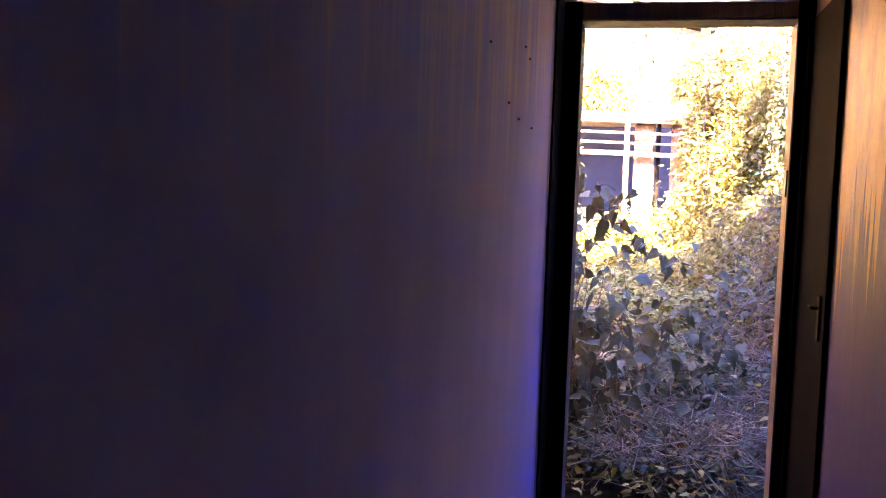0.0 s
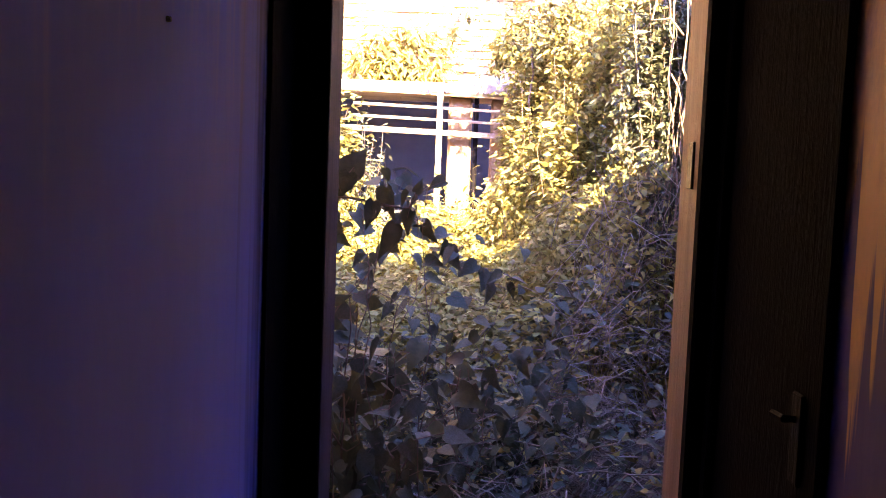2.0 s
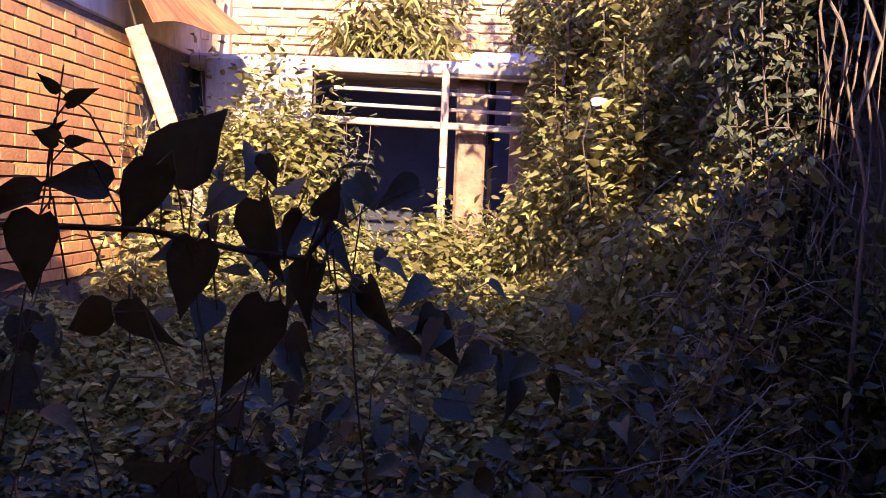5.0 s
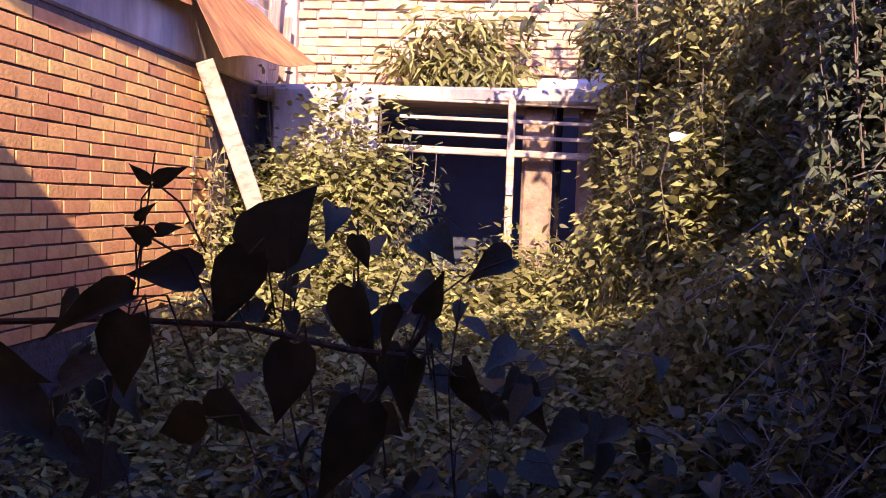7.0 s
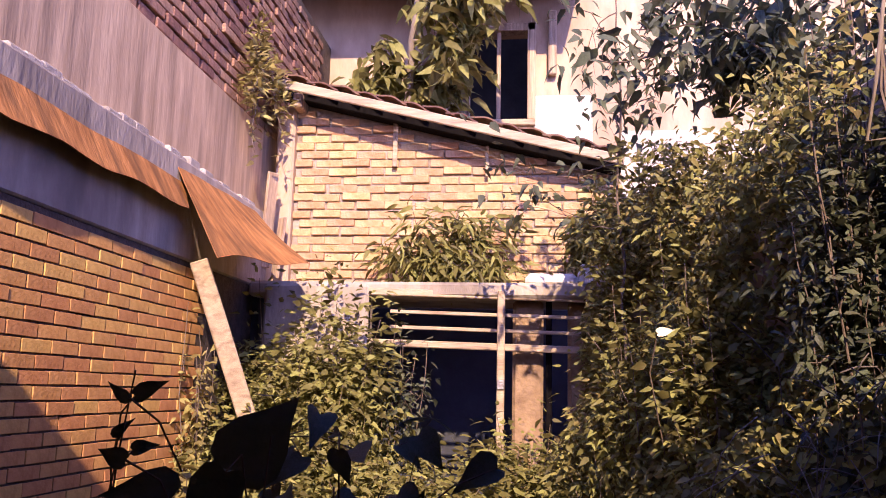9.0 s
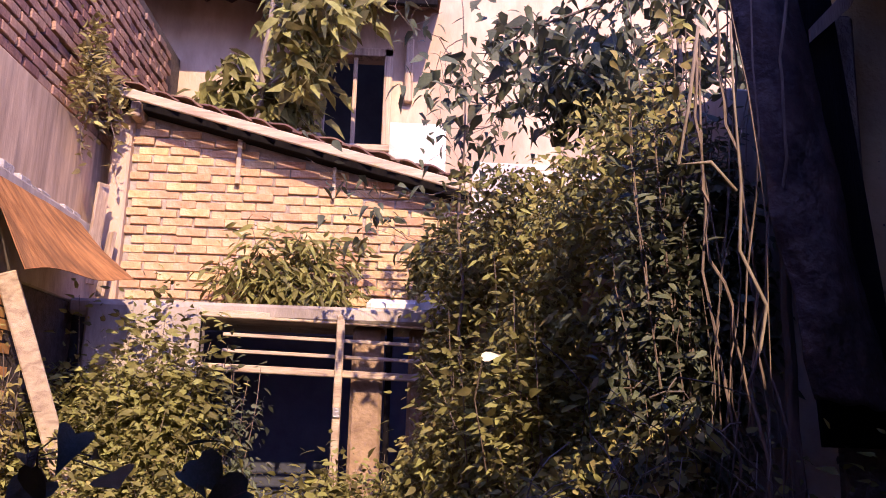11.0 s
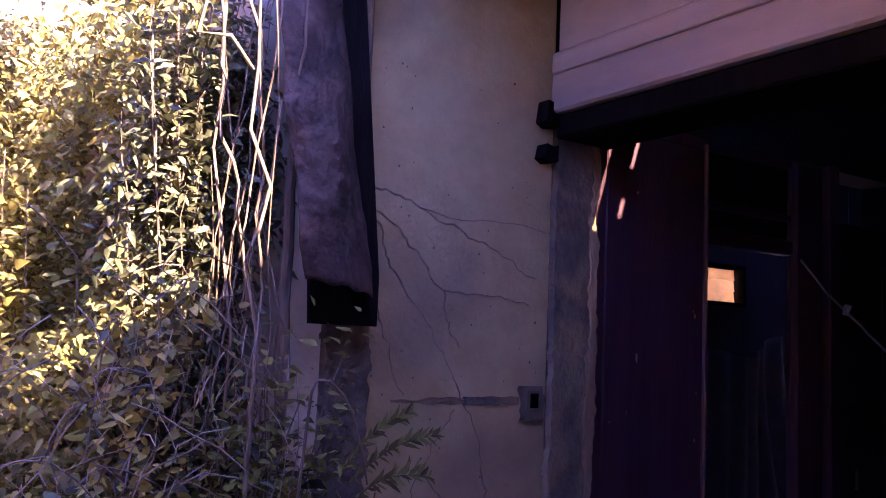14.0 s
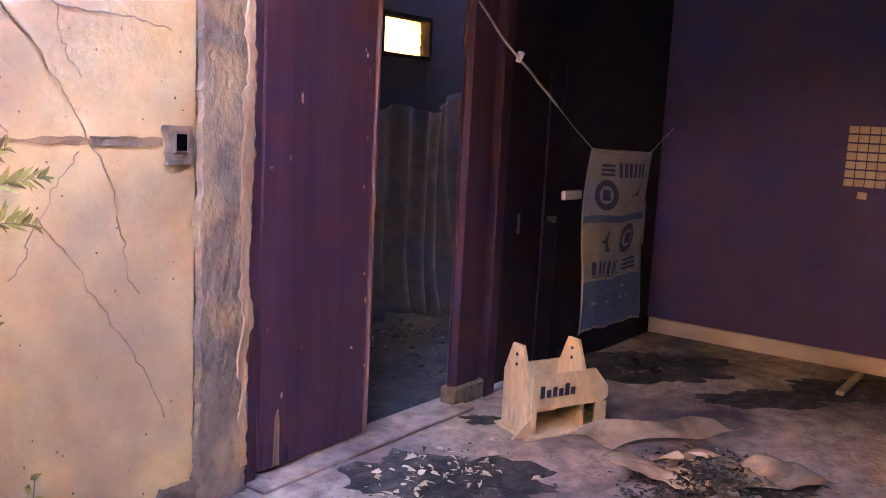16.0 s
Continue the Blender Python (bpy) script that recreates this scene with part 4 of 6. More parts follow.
for outline, y, key, label in (([(1.63, 2.76), (1.74, 2.79), (1.91, 2.82), (1.90, 2.70), (1.80, 2.72), (1.69, 2.71)], 2.40, "dark_wood", "dark scrap of ceiling board hanging under the porch roof"), ([(1.92, 2.81), (2.04, 2.82), (2.03, 2.73), (1.93, 2.72)], 2.42, "beam", "torn pale scrap of ceiling board under the porch roof"),
                               ([(1.13, 2.59), (1.13, 2.63), (1.23, 2.74), (1.29, 2.78), (1.25, 2.70)], 2.25, "jamb", "broken rafter end under the porch roof")):
    structure("ceiling_scrap", Geo().prism(outline, 0.012, pose(0, y, 0)), M[key], label, "board")
structure("jamb_render", rough_strip(2.352, 2.393, 2.471, 0.10, 2.28, 0.024, 15.0), M["streaked"], "strip of tan render left on the door jamb", "render")
structure("door_jamb", jambc, M["cement"], "rough broken cement door jamb", "jamb")

pits = Geo()
for k in range(90):
    r = random.Random(300 + k)
    x, z, size = r.uniform(1.42, 2.15), r.uniform(0.1, 2.4), r.uniform(0.0015, 0.005)
    pits.add([(x + size * r.uniform(0.6, 1.2) * math.cos(a * 1.047), 2.4985, z + size * r.uniform(0.6, 1.5) * math.sin(a * 1.047)) for a in range(6)], [tuple(range(6))])
tagged(thing("plaster_pits", pits, M["crumble"], "small chipped pits in the cream plaster wall", "pits"), kind="stuff")

# ---- hanging blackened sheet ----
hang = empty("hanging_sheet", "blackened rusty tin sheet hanging down from the roof", "sheet")


def hang_fn(u, v):
    z = 2.86 - v * (1.27 + 0.03 * u) + 0.004 * math.sin(u * 17) * v
    x = 0.855 + 0.19 * v ** 1.25 + (0.225 + 0.02 * v) * u + 0.02 * noise.noise(Vector((v * 7, 3, 1))) * (1 - u)
    return (x, 2.17 + 0.07 * u - 0.05 * math.sin(math.pi * u) + 0.022 * noise.noise(Vector((u * 2, v * 5, 2))) + 0.008 * noise.noise(Vector((u * 9, v * 22, 5))), z)


part("sheet", Geo().sheet(30, 70, hang_fn, 0.004), M["rust_dark"], hang, smooth=True)
part("backing_board", Geo().prism([(1.12, 1.475), (1.335, 1.475), (1.335, 1.62), (1.20, 2.86), (1.04, 2.86)], 0.02, pose(0, 2.285, 0)), M["dark_wood"], hang)

# ---- porch beam and open room ----
structure("beam", Geo().box((2.12, -2.0, 2.29), (2.40, 2.46, 2.52), 0.01), M["beam"], "long cream-painted beam over the open side of the room", "beam")
structure("beam_panel", Geo().box((2.15, -2.0, 2.525), (2.30, 2.46, 2.86), 0.008), M["beam"], "recessed grey-cream panel above the beam", "panel")
structure("beam_timber", Geo().box((2.06, -2.0, 2.80), (2.149, 2.46, 2.895), 0.008), M["dark_wood"], "dark timber under the porch roof", "timber")
structure("soffit_board", Geo().box((2.15, -2.0, 2.20), (2.42, 2.46, 2.287), 0.008), M["dark_wood"], "near-black board under the beam", "board")
structure("beam_strip", Geo().box((2.105, -2.0, 2.43), (2.119, 2.44, 2.50), 0.004), M["beam"], "raised moulding along the beam", "trim")
structure("floor_room", Geo().box((2.12, -2.2, -0.15), (6.4, 2.5, 0.0), 0.012), M["floor"], "dirty cement floor strewn with burnt litter", "floor")
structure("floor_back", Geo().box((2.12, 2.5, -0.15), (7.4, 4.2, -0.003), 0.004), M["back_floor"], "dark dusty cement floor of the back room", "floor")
structure("step", Geo().box((1.98, 0.2, -0.15), (2.119, 2.5, -0.03), 0.02), M["cement"], "worn cement step along the room's edge", "step")
structure("wall_room_east", Geo().box((5.95, -2.2, 0), (6.15, 2.72, 3.0), 0.004), M["purple_wall"], "violet painted plaster wall")
# Unseen wall added to block daylight from the room's west side.
structure("wall_room_west", Geo().box((1.98, -2.2, -0.1), (2.119, -0.002, 3.0), 0.004), M["plaster_old"], "unseen wall added beside the porch to keep daylight out of the room")
structure("wall_room_south", Geo().box((2.12, -2.2, 0), (5.95, -2.0, 3.0), 0.004), M["purple_wall"], "violet painted plaster wall closing the room")
g = Geo().box((4.60, 2.52, 0), (5.95, 2.72, 3.0), 0.004).box((2.4, 2.53, 2.36), (4.60, 2.72, 3.0), 0.004)
structure("wall_room_north", g, M["black_wall"], "near-black wall behind the hanging sack")
cracked = Geo()
for x0, x1, gaps in ((2.12, 2.715, ()), (2.715, 2.745, ((0.60, 1.28),)), (2.745, 2.850, ()), (2.850, 2.885, ((0.74, 0.97), (1.06, 1.36))), (2.885, 6.4, ())):
    y0 = -2.2
    for a, b in gaps + ((2.72, 2.72),):
        cracked.box((x0, y0, 3.0), (x1, a, 3.08), 0.001)
        y0 = b
# Unseen gap over the back room is added to brighten it.
structure("ceiling_room", cracked.box((2.12, 2.72, 3.0), (4.4, 4.2, 3.08), 0.004).box((6.1, 2.72, 3.0), (7.4, 4.2, 3.08), 0.004).box((4.4, 2.72, 3.0), (5.7, 4.2, 3.08), 0.004).box((5.7, 2.72, 3.0), (6.1, 3.75, 3.08), 0.004), M["black_wall"], "near-black ceiling of the open room, cracked through near the door", "ceiling")
# Left outline reaches out, unseen, to keep sun off the hanging sheet.
structure("ceiling_porch", Geo().prism([(1.24, -2.72), (1.24, -2.3), (0.97, -1.9), (0.97, -1.6), (1.18, -0.6), (1.40, 0.2), (1.60, 0.8), (2.12, 0.8), (2.12, -2.72)], 0.08, Matrix(((1, 0, 0, 0), (0, 0, -1, 0), (0, 1, 0, 2.90), (0, 0, 0, 1)))), M["black_wall"], "dark ceiling over the porch, stretched left to shade the hanging sheet", "ceiling")
structure("baseboard", Geo().box((5.928, -2.0, 0.0), (5.949, 2.5, 0.10), 0.004), M["beam"], "pale baseboard along the violet wall", "baseboard")
structure("baseboard_north", Geo().box((4.62, 2.498, 0.0), (5.926, 2.519, 0.10), 0.004), M["black_wall"], "dark baseboard under the hanging sack", "baseboard")
structure("sill", Geo().box((2.40, 2.40, 0.0), (3.72, 2.60, 0.020), 0.006), M["floor"], "low cement door sill", "sill")

d3 = empty("door_3", "maroon painted door leaf with splintered lower edge", "door", kind="structure")
part("leaf", Geo().box((2.46, 2.50, 0.035), (3.035, 2.535, 2.31), 0.006), M["purple_wood"], d3)
part("edge_strip", Geo().box((3.036, 2.492, 0.035), (3.055, 2.54, 2.33), 0.004), M["maroon_worn"], d3, "worn pale edge")
part("frame_side", Geo().box((2.397, 2.49, 0.0), (2.45, 2.56, 2.36), 0.006), M["purple_wood"], d3)
for k, (x, w, top, lean) in enumerate(((2.478, 0.022, 0.20, 0.004), (2.506, 0.013, 0.13, -0.003), (2.535, 0.024, 0.26, 0.006), (2.572, 0.010, 0.17, 0.0), (2.60, 0.016, 0.09, -0.004))):
    g = Geo().prism([(x, 0.04), (x + w, 0.045), (x + 0.8 * w + lean, 0.04 + 0.6 * top), (x + 0.5 * w + lean, top), (x + 0.15 * w, 0.04 + 0.7 * top)], 0.008, pose(0, 2.493, 0))
    part("splinter", g, M["raw_wood" if k == 2 else "purple_wood"], d3, "splintered wood")
part("top_board", Geo().box((2.45, 2.51, 2.315), (3.74, 2.55, 2.36), 0.004), M["purple_wood"], d3)

for k in range(16):
    r = random.Random(620 + k)
    x, z = (r.uniform(2.47, 3.01), r.uniform(0.25, 2.1)) if k < 10 else (r.uniform(2.98, 3.030), r.uniform(0.1, 1.6))
    w, h = r.uniform(0.003, 0.010), r.uniform(0.006, 0.022)
    g = Geo().prism([(x + w * r.uniform(0.6, 1.2) * math.cos(a * 1.047), z + h * r.uniform(0.5, 1.2) * math.sin(a * 1.047)) for a in range(6)], 0.003, pose(0, 2.4985, 0))
    part("paint_chip", g, M["ply" if k % 3 else "maroon_worn"], d3, "bare chip in the paint")

d4 = empty("door_4", "maroon doorframe with a closed dark door", "door", kind="structure")
part("post", Geo().box((3.66, 2.49, 0.0), (3.89, 2.55, 2.36), 0.022), M["purple_wood"], d4)
part("post_base", Geo().box((3.645, 2.475, 0.0), (3.905, 2.56, 0.10), 0.012), M["cement"], d4)
part("post_strip", Geo().box((3.908, 2.47, 0.0), (3.99, 2.53, 2.36), 0.006), M["purple_wood"], d4)
part("strip_break", Geo().box((3.992, 2.485, 0.62), (4.01, 2.50, 1.75), 0.004), M["raw_wood"], d4)
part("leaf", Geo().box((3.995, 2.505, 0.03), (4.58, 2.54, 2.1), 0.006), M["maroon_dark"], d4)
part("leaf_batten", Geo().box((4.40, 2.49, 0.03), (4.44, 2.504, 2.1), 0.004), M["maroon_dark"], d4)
part("handle", Geo().box((4.53, 2.44, 0.96), (4.72, 2.47, 1.01), 0.006), M["white_plastic"], d4, "white door pull")
part("knob", Geo().tube([(4.47, 2.505, 0.86), (4.47, 2.46, 0.86)], [0.012, 0.02], 10), M["metal"], d4)
part("keyplate", Geo().box((4.16, 2.497, 0.80), (4.18, 2.504, 0.90), 0.002), M["metal"], d4)
part("head", Geo().box((3.057, 2.50, 1.90), (3.66, 2.56, 1.97), 0.006), M["purple_wood"], d4)
part("head", Geo().box((3.057, 2.51, 2.06), (3.66, 2.55, 2.09), 0.004), M["purple_wood"], d4)
# Dark sheet stands in for the unlit opening above the door head.
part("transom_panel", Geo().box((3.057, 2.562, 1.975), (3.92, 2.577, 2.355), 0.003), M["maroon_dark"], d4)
cab = thing("ceiling_box", Geo().box((3.15, 2.58, 2.18), (4.1, 2.9, 2.345), 0.01), M["purple_wood"], "maroon boxed beam above the doorway", "beam")

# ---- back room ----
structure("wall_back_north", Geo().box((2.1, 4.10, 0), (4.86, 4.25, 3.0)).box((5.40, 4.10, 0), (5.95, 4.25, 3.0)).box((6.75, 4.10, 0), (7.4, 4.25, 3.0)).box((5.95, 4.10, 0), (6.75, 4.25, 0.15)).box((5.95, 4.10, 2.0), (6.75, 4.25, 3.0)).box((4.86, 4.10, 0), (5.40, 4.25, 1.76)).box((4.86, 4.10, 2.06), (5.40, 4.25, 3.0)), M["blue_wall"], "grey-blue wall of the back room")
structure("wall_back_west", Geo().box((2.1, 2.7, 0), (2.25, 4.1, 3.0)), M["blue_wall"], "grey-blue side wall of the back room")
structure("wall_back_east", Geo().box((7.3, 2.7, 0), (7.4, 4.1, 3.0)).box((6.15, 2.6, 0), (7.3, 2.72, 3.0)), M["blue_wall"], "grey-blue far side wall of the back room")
w1 = empty("window_1", "small louvred window high in the back room", "window", kind="structure")
for a, b in (((4.86, 1.76), (5.40, 1.79)), ((4.86, 2.03), (5.40, 2.06)), ((4.86, 1.79), (4.89, 2.03)), ((5.37, 1.79), (5.40, 2.03))):
    part("frame", Geo().box((a[0], 4.07, a[1]), (b[0], 4.2, b[1]), 0.004), M["dark_wood"], w1)
for k in range(3):
    part("slat", Geo().box((4.90, -0.040, -0.004), (5.36, 0.040, 0.004), 0.002, pose(0, 4.15, 1.832 + 0.079 * k, 82, 0, 0)), M["louvre"], w1)


def drape(u, v):
    x = 4.70 + 0.95 * u + 0.22 * v * (u - 0.75)
    fold = math.sin(u * 38 + 3 * v + 2 * noise.noise(Vector((u * 4, v * 2, 1))))
    return (x, 3.93 + (0.02 + 0.06 * v) * fold + 0.05 * math.sin(u * 9 + v * 3) - 0.22 * v * v * (0.4 + u), 1.36 + 0.16 * u + 0.05 * math.sin(u * 8) - (1.32 + 0.16 * u) * v)


thing("curtain", Geo().sheet(90, 24, drape, 0.004), M["cloth"], "dusty grey cloth hung across the back room", "curtain", smooth=True)

# ---- sack on a string ----
sack = empty("hanging_sack", "printed grey woven sack pegged on a string", "sack")
SA, SB = Vector((4.79, 2.44, 1.24)), Vector((5.60, 2.44, 1.22))


def sack_fn(u, v, lift=0.0):
    return (SA.x + (SB.x - SA.x) * u - 0.04 * v + 0.02 * math.sin(v * 6) * (u - 0.5), 2.44 + 0.02 * math.sin(u * 6 + v * 5) + 0.01 * math.sin(u * 23) * v - lift, SA.z - 0.02 * u - 1.06 * v + 0.012 * math.sin(u * 9) * v)


part("cloth", Geo().sheet(24, 30, sack_fn, 0.003), M["sack"], sack, smooth=True)


def print_patch(name, u0, u1, v0, v1, mat):
    part(name, Geo().sheet(24, 10, lambda u, v: sack_fn(u0 + (u1 - u0) * u, v0 + (v1 - v0) * v, 0.006)), mat, sack, smooth=True)


print_patch("blue_band", 0.02, 0.98, 0.36, 0.40, M["sack_blue"])
print_patch("blue_foot", 0.02, 0.98, 0.72, 0.985, M["sack_blue"])
for v in (0.08, 0.105, 0.13):
    print_patch("printed_bar", 0.22, 0.40, v, v + 0.015, M["sack_ink"])
for v in (0.625, 0.65, 0.675):
    print_patch("printed_bar", 0.70, 0.92, v, v + 0.015, M["sack_ink"])
for k in range(6):
    print_patch("printed_stroke", 0.45 + 0.07 * k, 0.49 + 0.07 * k, 0.07, 0.15, M["sack_ink"])
    print_patch("printed_stroke", 0.12 + 0.085 * k, 0.17 + 0.085 * k, 0.615, 0.69, M["sack_ink"])
print_patch("printed_underline", 0.12, 0.66, 0.695, 0.702, M["sack_ink"])
for cu, cv in ((0.30, 0.25), (0.72, 0.50)):
    g = Geo()
    for k in range(20):
        a, b = 2 * math.pi * k / 20, 2 * math.pi * (k + 1) / 20
        q = [sack_fn(cu + rr * 0.15 * math.cos(t), cv + rr * 0.085 * math.sin(t), 0.0035) for rr, t in ((1, a), (1, b), (0.6, b), (0.6, a))]
        g.add(q, [(0, 1, 2, 3)])
    part("printed_ring", g, M["sack_ink"], sack)
    print_patch("printed_mark", cu - 0.05, cu + 0.05, cv - 0.03, cv + 0.03, M["sack_ink"])
for cu, cv in ((0.74, 0.25), (0.28, 0.50)):
    g = Geo().add([sack_fn(cu + a, cv + b, 0.0035) for a, b in ((-.1, -.05), (0, 0), (.1, -.07), (.06, .01), (.11, .06), (-.11, .06), (-.04, .01))], [(0, 1, 6), (1, 2, 3), (1, 3, 4, 5, 6)])
    part("printed_emblem", g, M["sack_ink"], sack)
for k in range(7):
    print_patch("pale_lettering", 0.25 + 0.075 * k, 0.295 + 0.075 * k, 0.775, 0.788, M["sack"])
    print_patch("pale_lettering", 0.14 + 0.105 * k, 0.21 + 0.105 * k, 0.84, 0.855, M["sack"])
string = Geo()
string.tube(rough_line((3.60, 2.42, 1.87), (3.91, 2.40, 1.66), 6, 0.004, 3), 0.006)
string.tube(rough_line((3.91, 2.40, 1.66), (4.34, 2.42, 1.455), 8, 0.004, 5), 0.007)
string.tube([(4.34, 2.42, 1.455), (4.57, 2.43, 1.34), (4.80, 2.44, 1.24)], 0.003)
string.tube([(4.80, 2.44, 1.24), (5.2, 2.44, 1.215), (5.60, 2.44, 1.22), (5.945, 2.45, 1.375)], 0.003)
string.tube([(3.905, 2.38, 1.68), (3.915, 2.40, 1.64)], [0.018, 0.014])
thing("string", string, M["rope"], "pale knotted nylon string tied across the room", "string")
thing("wall_switch", Geo().box((5.66, 2.502, 0.62), (5.74, 2.519, 0.90), 0.006), M["sack"], "small grey panel fixed to the dark wall", "panel")

grid = empty("paper_squares", "grid of yellowed paper squares stuck to the violet wall", "paper")
sq = Geo().box((-0.006, -0.026, -0.021), (0.0, 0.026, 0.021), 0.002).mesh("square", M["paper"])
for i in range(6):
    for j in range(7):
        ob = new("square", sq)
        ob.parent = grid
        ob.matrix_basis = pose(5.949, 1.345 - 0.0575 * i, 1.420 - 0.0515 * j, random.uniform(-2, 2))
ob = new("square", sq)
ob.parent, ob.matrix_basis = grid, pose(5.949, 1.263, 1.039, 3)

# ---- wooden carrier box ----
box = empty("carrier_box", "small plywood carrier box with pointed ends", "box")
BM = pose(3.64, 2.09, 0.0, 0, 0, -22)
part("base", Geo().box((-0.07, -0.13, 0.0), (0.44, 0.12, 0.016), 0.003, BM), M["ply"], box)
for x in (-0.05, 0.26):
    prof = [(-0.09, 0.017), (0.09, 0.017), (0.09, 0.27), (0.035, 0.40), (-0.035, 0.40), (-0.09, 0.27)]
    part("end_panel", Geo().prism(prof, 0.016, BM @ pose(x + 0.016, 0, 0, 0, 0, 90)), M["ply"], box)
    for z in (0.31, 0.355):
        part("hole", Geo().tube([(x + 0.008, 0.0, z), (x - 0.0025, 0.0, z)], 0.008, 10), M["ink"], box).matrix_basis = BM
part("front_panel", Geo().prism([(-0.032, 0.12), (0.37, 0.12), (0.40, 0.14), (0.40, 0.19), (0.32, 0.28), (-0.032, 0.28)], 0.014, BM @ pose(0, -0.105, 0)), M["ply"], box)
part("back_panel", Geo().prism([(-0.032, 0.03), (0.40, 0.03), (0.40, 0.19), (0.32, 0.28), (-0.032, 0.28)], 0.014, BM @ pose(0, 0.092, 0)), M["ply"], box)
part("foot", Geo().box((-0.032, -0.104, 0.017), (0.0, -0.09, 0.12), 0.003, BM), M["ply"], box)
part("foot", Geo().box((0.33, -0.104, 0.017), (0.40, -0.09, 0.12), 0.003, BM), M["ply"], box)
part("inner_shelf", Geo().box((-0.03, -0.09, 0.12), (0.26, 0.09, 0.13), 0.003, BM), M["ply"], box)
part("brace", Geo().prism([(-0.05, 0.017), (-0.14, 0.017), (-0.05, 0.09)], 0.012, BM @ pose(0, -0.12, 0)), M["ply"], box)
for k in range(6):
    h = (0.055, 0.035, 0.045, 0.035, 0.055, 0.035)[k]
    part("lettering_bar", Geo().box((0.01 + 0.034 * k, -0.1075, 0.175), (0.034 + 0.034 * k, -0.1052, 0.175 + h), 0.001, BM), M["ink"], box)

# ---- litter on the room floor ----
card = Geo().sheet(14, 6, lambda u, v: (3.72 + 0.62 * u, 1.88 - 0.42 * u - 0.20 * v * (1 - 0.3 * u) + 0.03 * math.sin(u * 9), 0.012 + 0.05 * math.sin(u * 3.1) * (1 - v) + 0.015 * math.sin(v * 5 + u * 8)), 0.004)
thing("cardboard", card, M["cardboard"], "warped torn cardboard sheet lying on the floor", "cardboard")
def crumple(u, v):
    x, y = 3.36 + 0.50 * u + 0.06 * v, 1.58 - 0.46 * u - 0.30 * v
    ridge = abs(math.sin(u * 6.5 + 1.2 * v + 0.6)) ** 0.8
    return (x + 0.03 * noise.noise(Vector((u * 3, v * 3, 1))), y, 0.006 + 0.085 * ridge * (1 - 0.75 * v) + 0.025 * (1 + noise.noise(Vector((u * 6, v * 5, 3)))) * (1 - 0.5 * v))


thing("tarpaulin", Geo().sheet(48, 20, crumple, 0.003), M["cardboard"], "crumpled tan tarpaulin heaped on the floor", "tarpaulin", smooth=True)


def burnt_patch(cx, cy, rx, ry, turn, seed, label):
    """A flat burnt crust with a ragged rim and a low crumbly relief."""
    c, w = math.cos(radians(turn)), math.sin(radians(turn))
    rings, n = 9, 64
    pts = []
    for i in range(rings + 1):
        for k in range(n):
            a = 2 * math.pi * k / n
            q = (i / rings) * (0.78 + 0.45 * noise.noise(Vector((math.cos(a) * 1.6, math.sin(a) * 1.6, seed))) + 0.22 * noise.noise(Vector((math.cos(a) * 6, math.sin(a) * 6, seed))))
            px, py = rx * q * math.cos(a), ry * q * math.sin(a)
            x, y = cx + px * c - py * w, cy + px * w + py * c
            z = 0.004 + (0 if i == rings else 0.014 * (1 - i / rings) + 0.012 * max(0, noise.noise(Vector((x * 22, y * 22, seed)))))
            pts.append((x, y, z))
    faces = [(i * n + k, i * n + (k + 1) % n, (i + 1) * n + (k + 1) % n, (i + 1) * n + k) for i in range(rings) for k in range(n)]
    thing("burnt_patch", Geo().add(pts, faces), M["soot"], label, "burnt litter")


burnt_patch(2.98, 1.96, 0.52, 0.34, -58, 1.0, "black burnt crust on the floor by the door")
burnt_patch(5.05, 2.10, 0.62, 0.36, -40, 2.0, "black burnt crust under the hanging sack")
burnt_patch(4.95, 1.42, 0.50, 0.18, -38, 3.0, "thin burnt stain across the floor")
burnt_patch(5.48, 1.05, 0.52, 0.34, -60, 4.0, "black burnt crust beside the pale stick")
burnt_patch(3.64, 1.14, 0.46, 0.30, -35, 5.0, "black ash heap beside the crumpled tarpaulin")
burnt_patch(3.62, 2.28, 0.14, 0.07, -60, 6.0, "small burnt stain at the foot of the post")
stick = thing("stick", Geo().box((5.25, 1.10, 0.02), (5.75, 1.14, 0.045), 0.004), M["ply"], "pale wooden stick on the floor", "stick")


def litter(name, n, cx, cy, sx, sy, size, mat, label, z0=0.0, height=0.05):
    x, y = rng.normal(cx, sx, n), rng.normal(cy, sy, n)
    hh = height * np.exp(-((x - cx) / sx) ** 2 / 2 - ((y - cy) / sy) ** 2 / 2)
    at = np.column_stack([x, y, z0 + 0.006 + rng.uniform(0, 1, n) * hh])
    along, side = spread(n, 1.2)
    along[:, 2] *= 0.3
    ob = new(name, leaf_mesh(name, at, along, side, rng.uniform(0.4, 1.2, n) * size, mat, OVATE, 0.2, 0.1))
    return tagged(ob, label, "litter", kind="stuff")


litter("burnt_litter", 1500, 3.60, 1.22, 0.17, 0.12, 0.042, M["ash"], "heap of burnt paper and ash on the floor", height=0.12)
litter("burnt_litter", 500, 2.95, 1.95, 0.16, 0.13, 0.026, M["ash"], "scattered burnt scraps on the floor", height=0.04)
litter("burnt_litter", 120, 5.02, 2.12, 0.14, 0.09, 0.08, M["ash"], "dark rags heaped by the wall", height=0.10)
litter("back_scraps", 260, 4.3, 3.2, 0.55, 0.35, 0.05, M["ash"], "dark scraps over the back room floor", height=0.03)
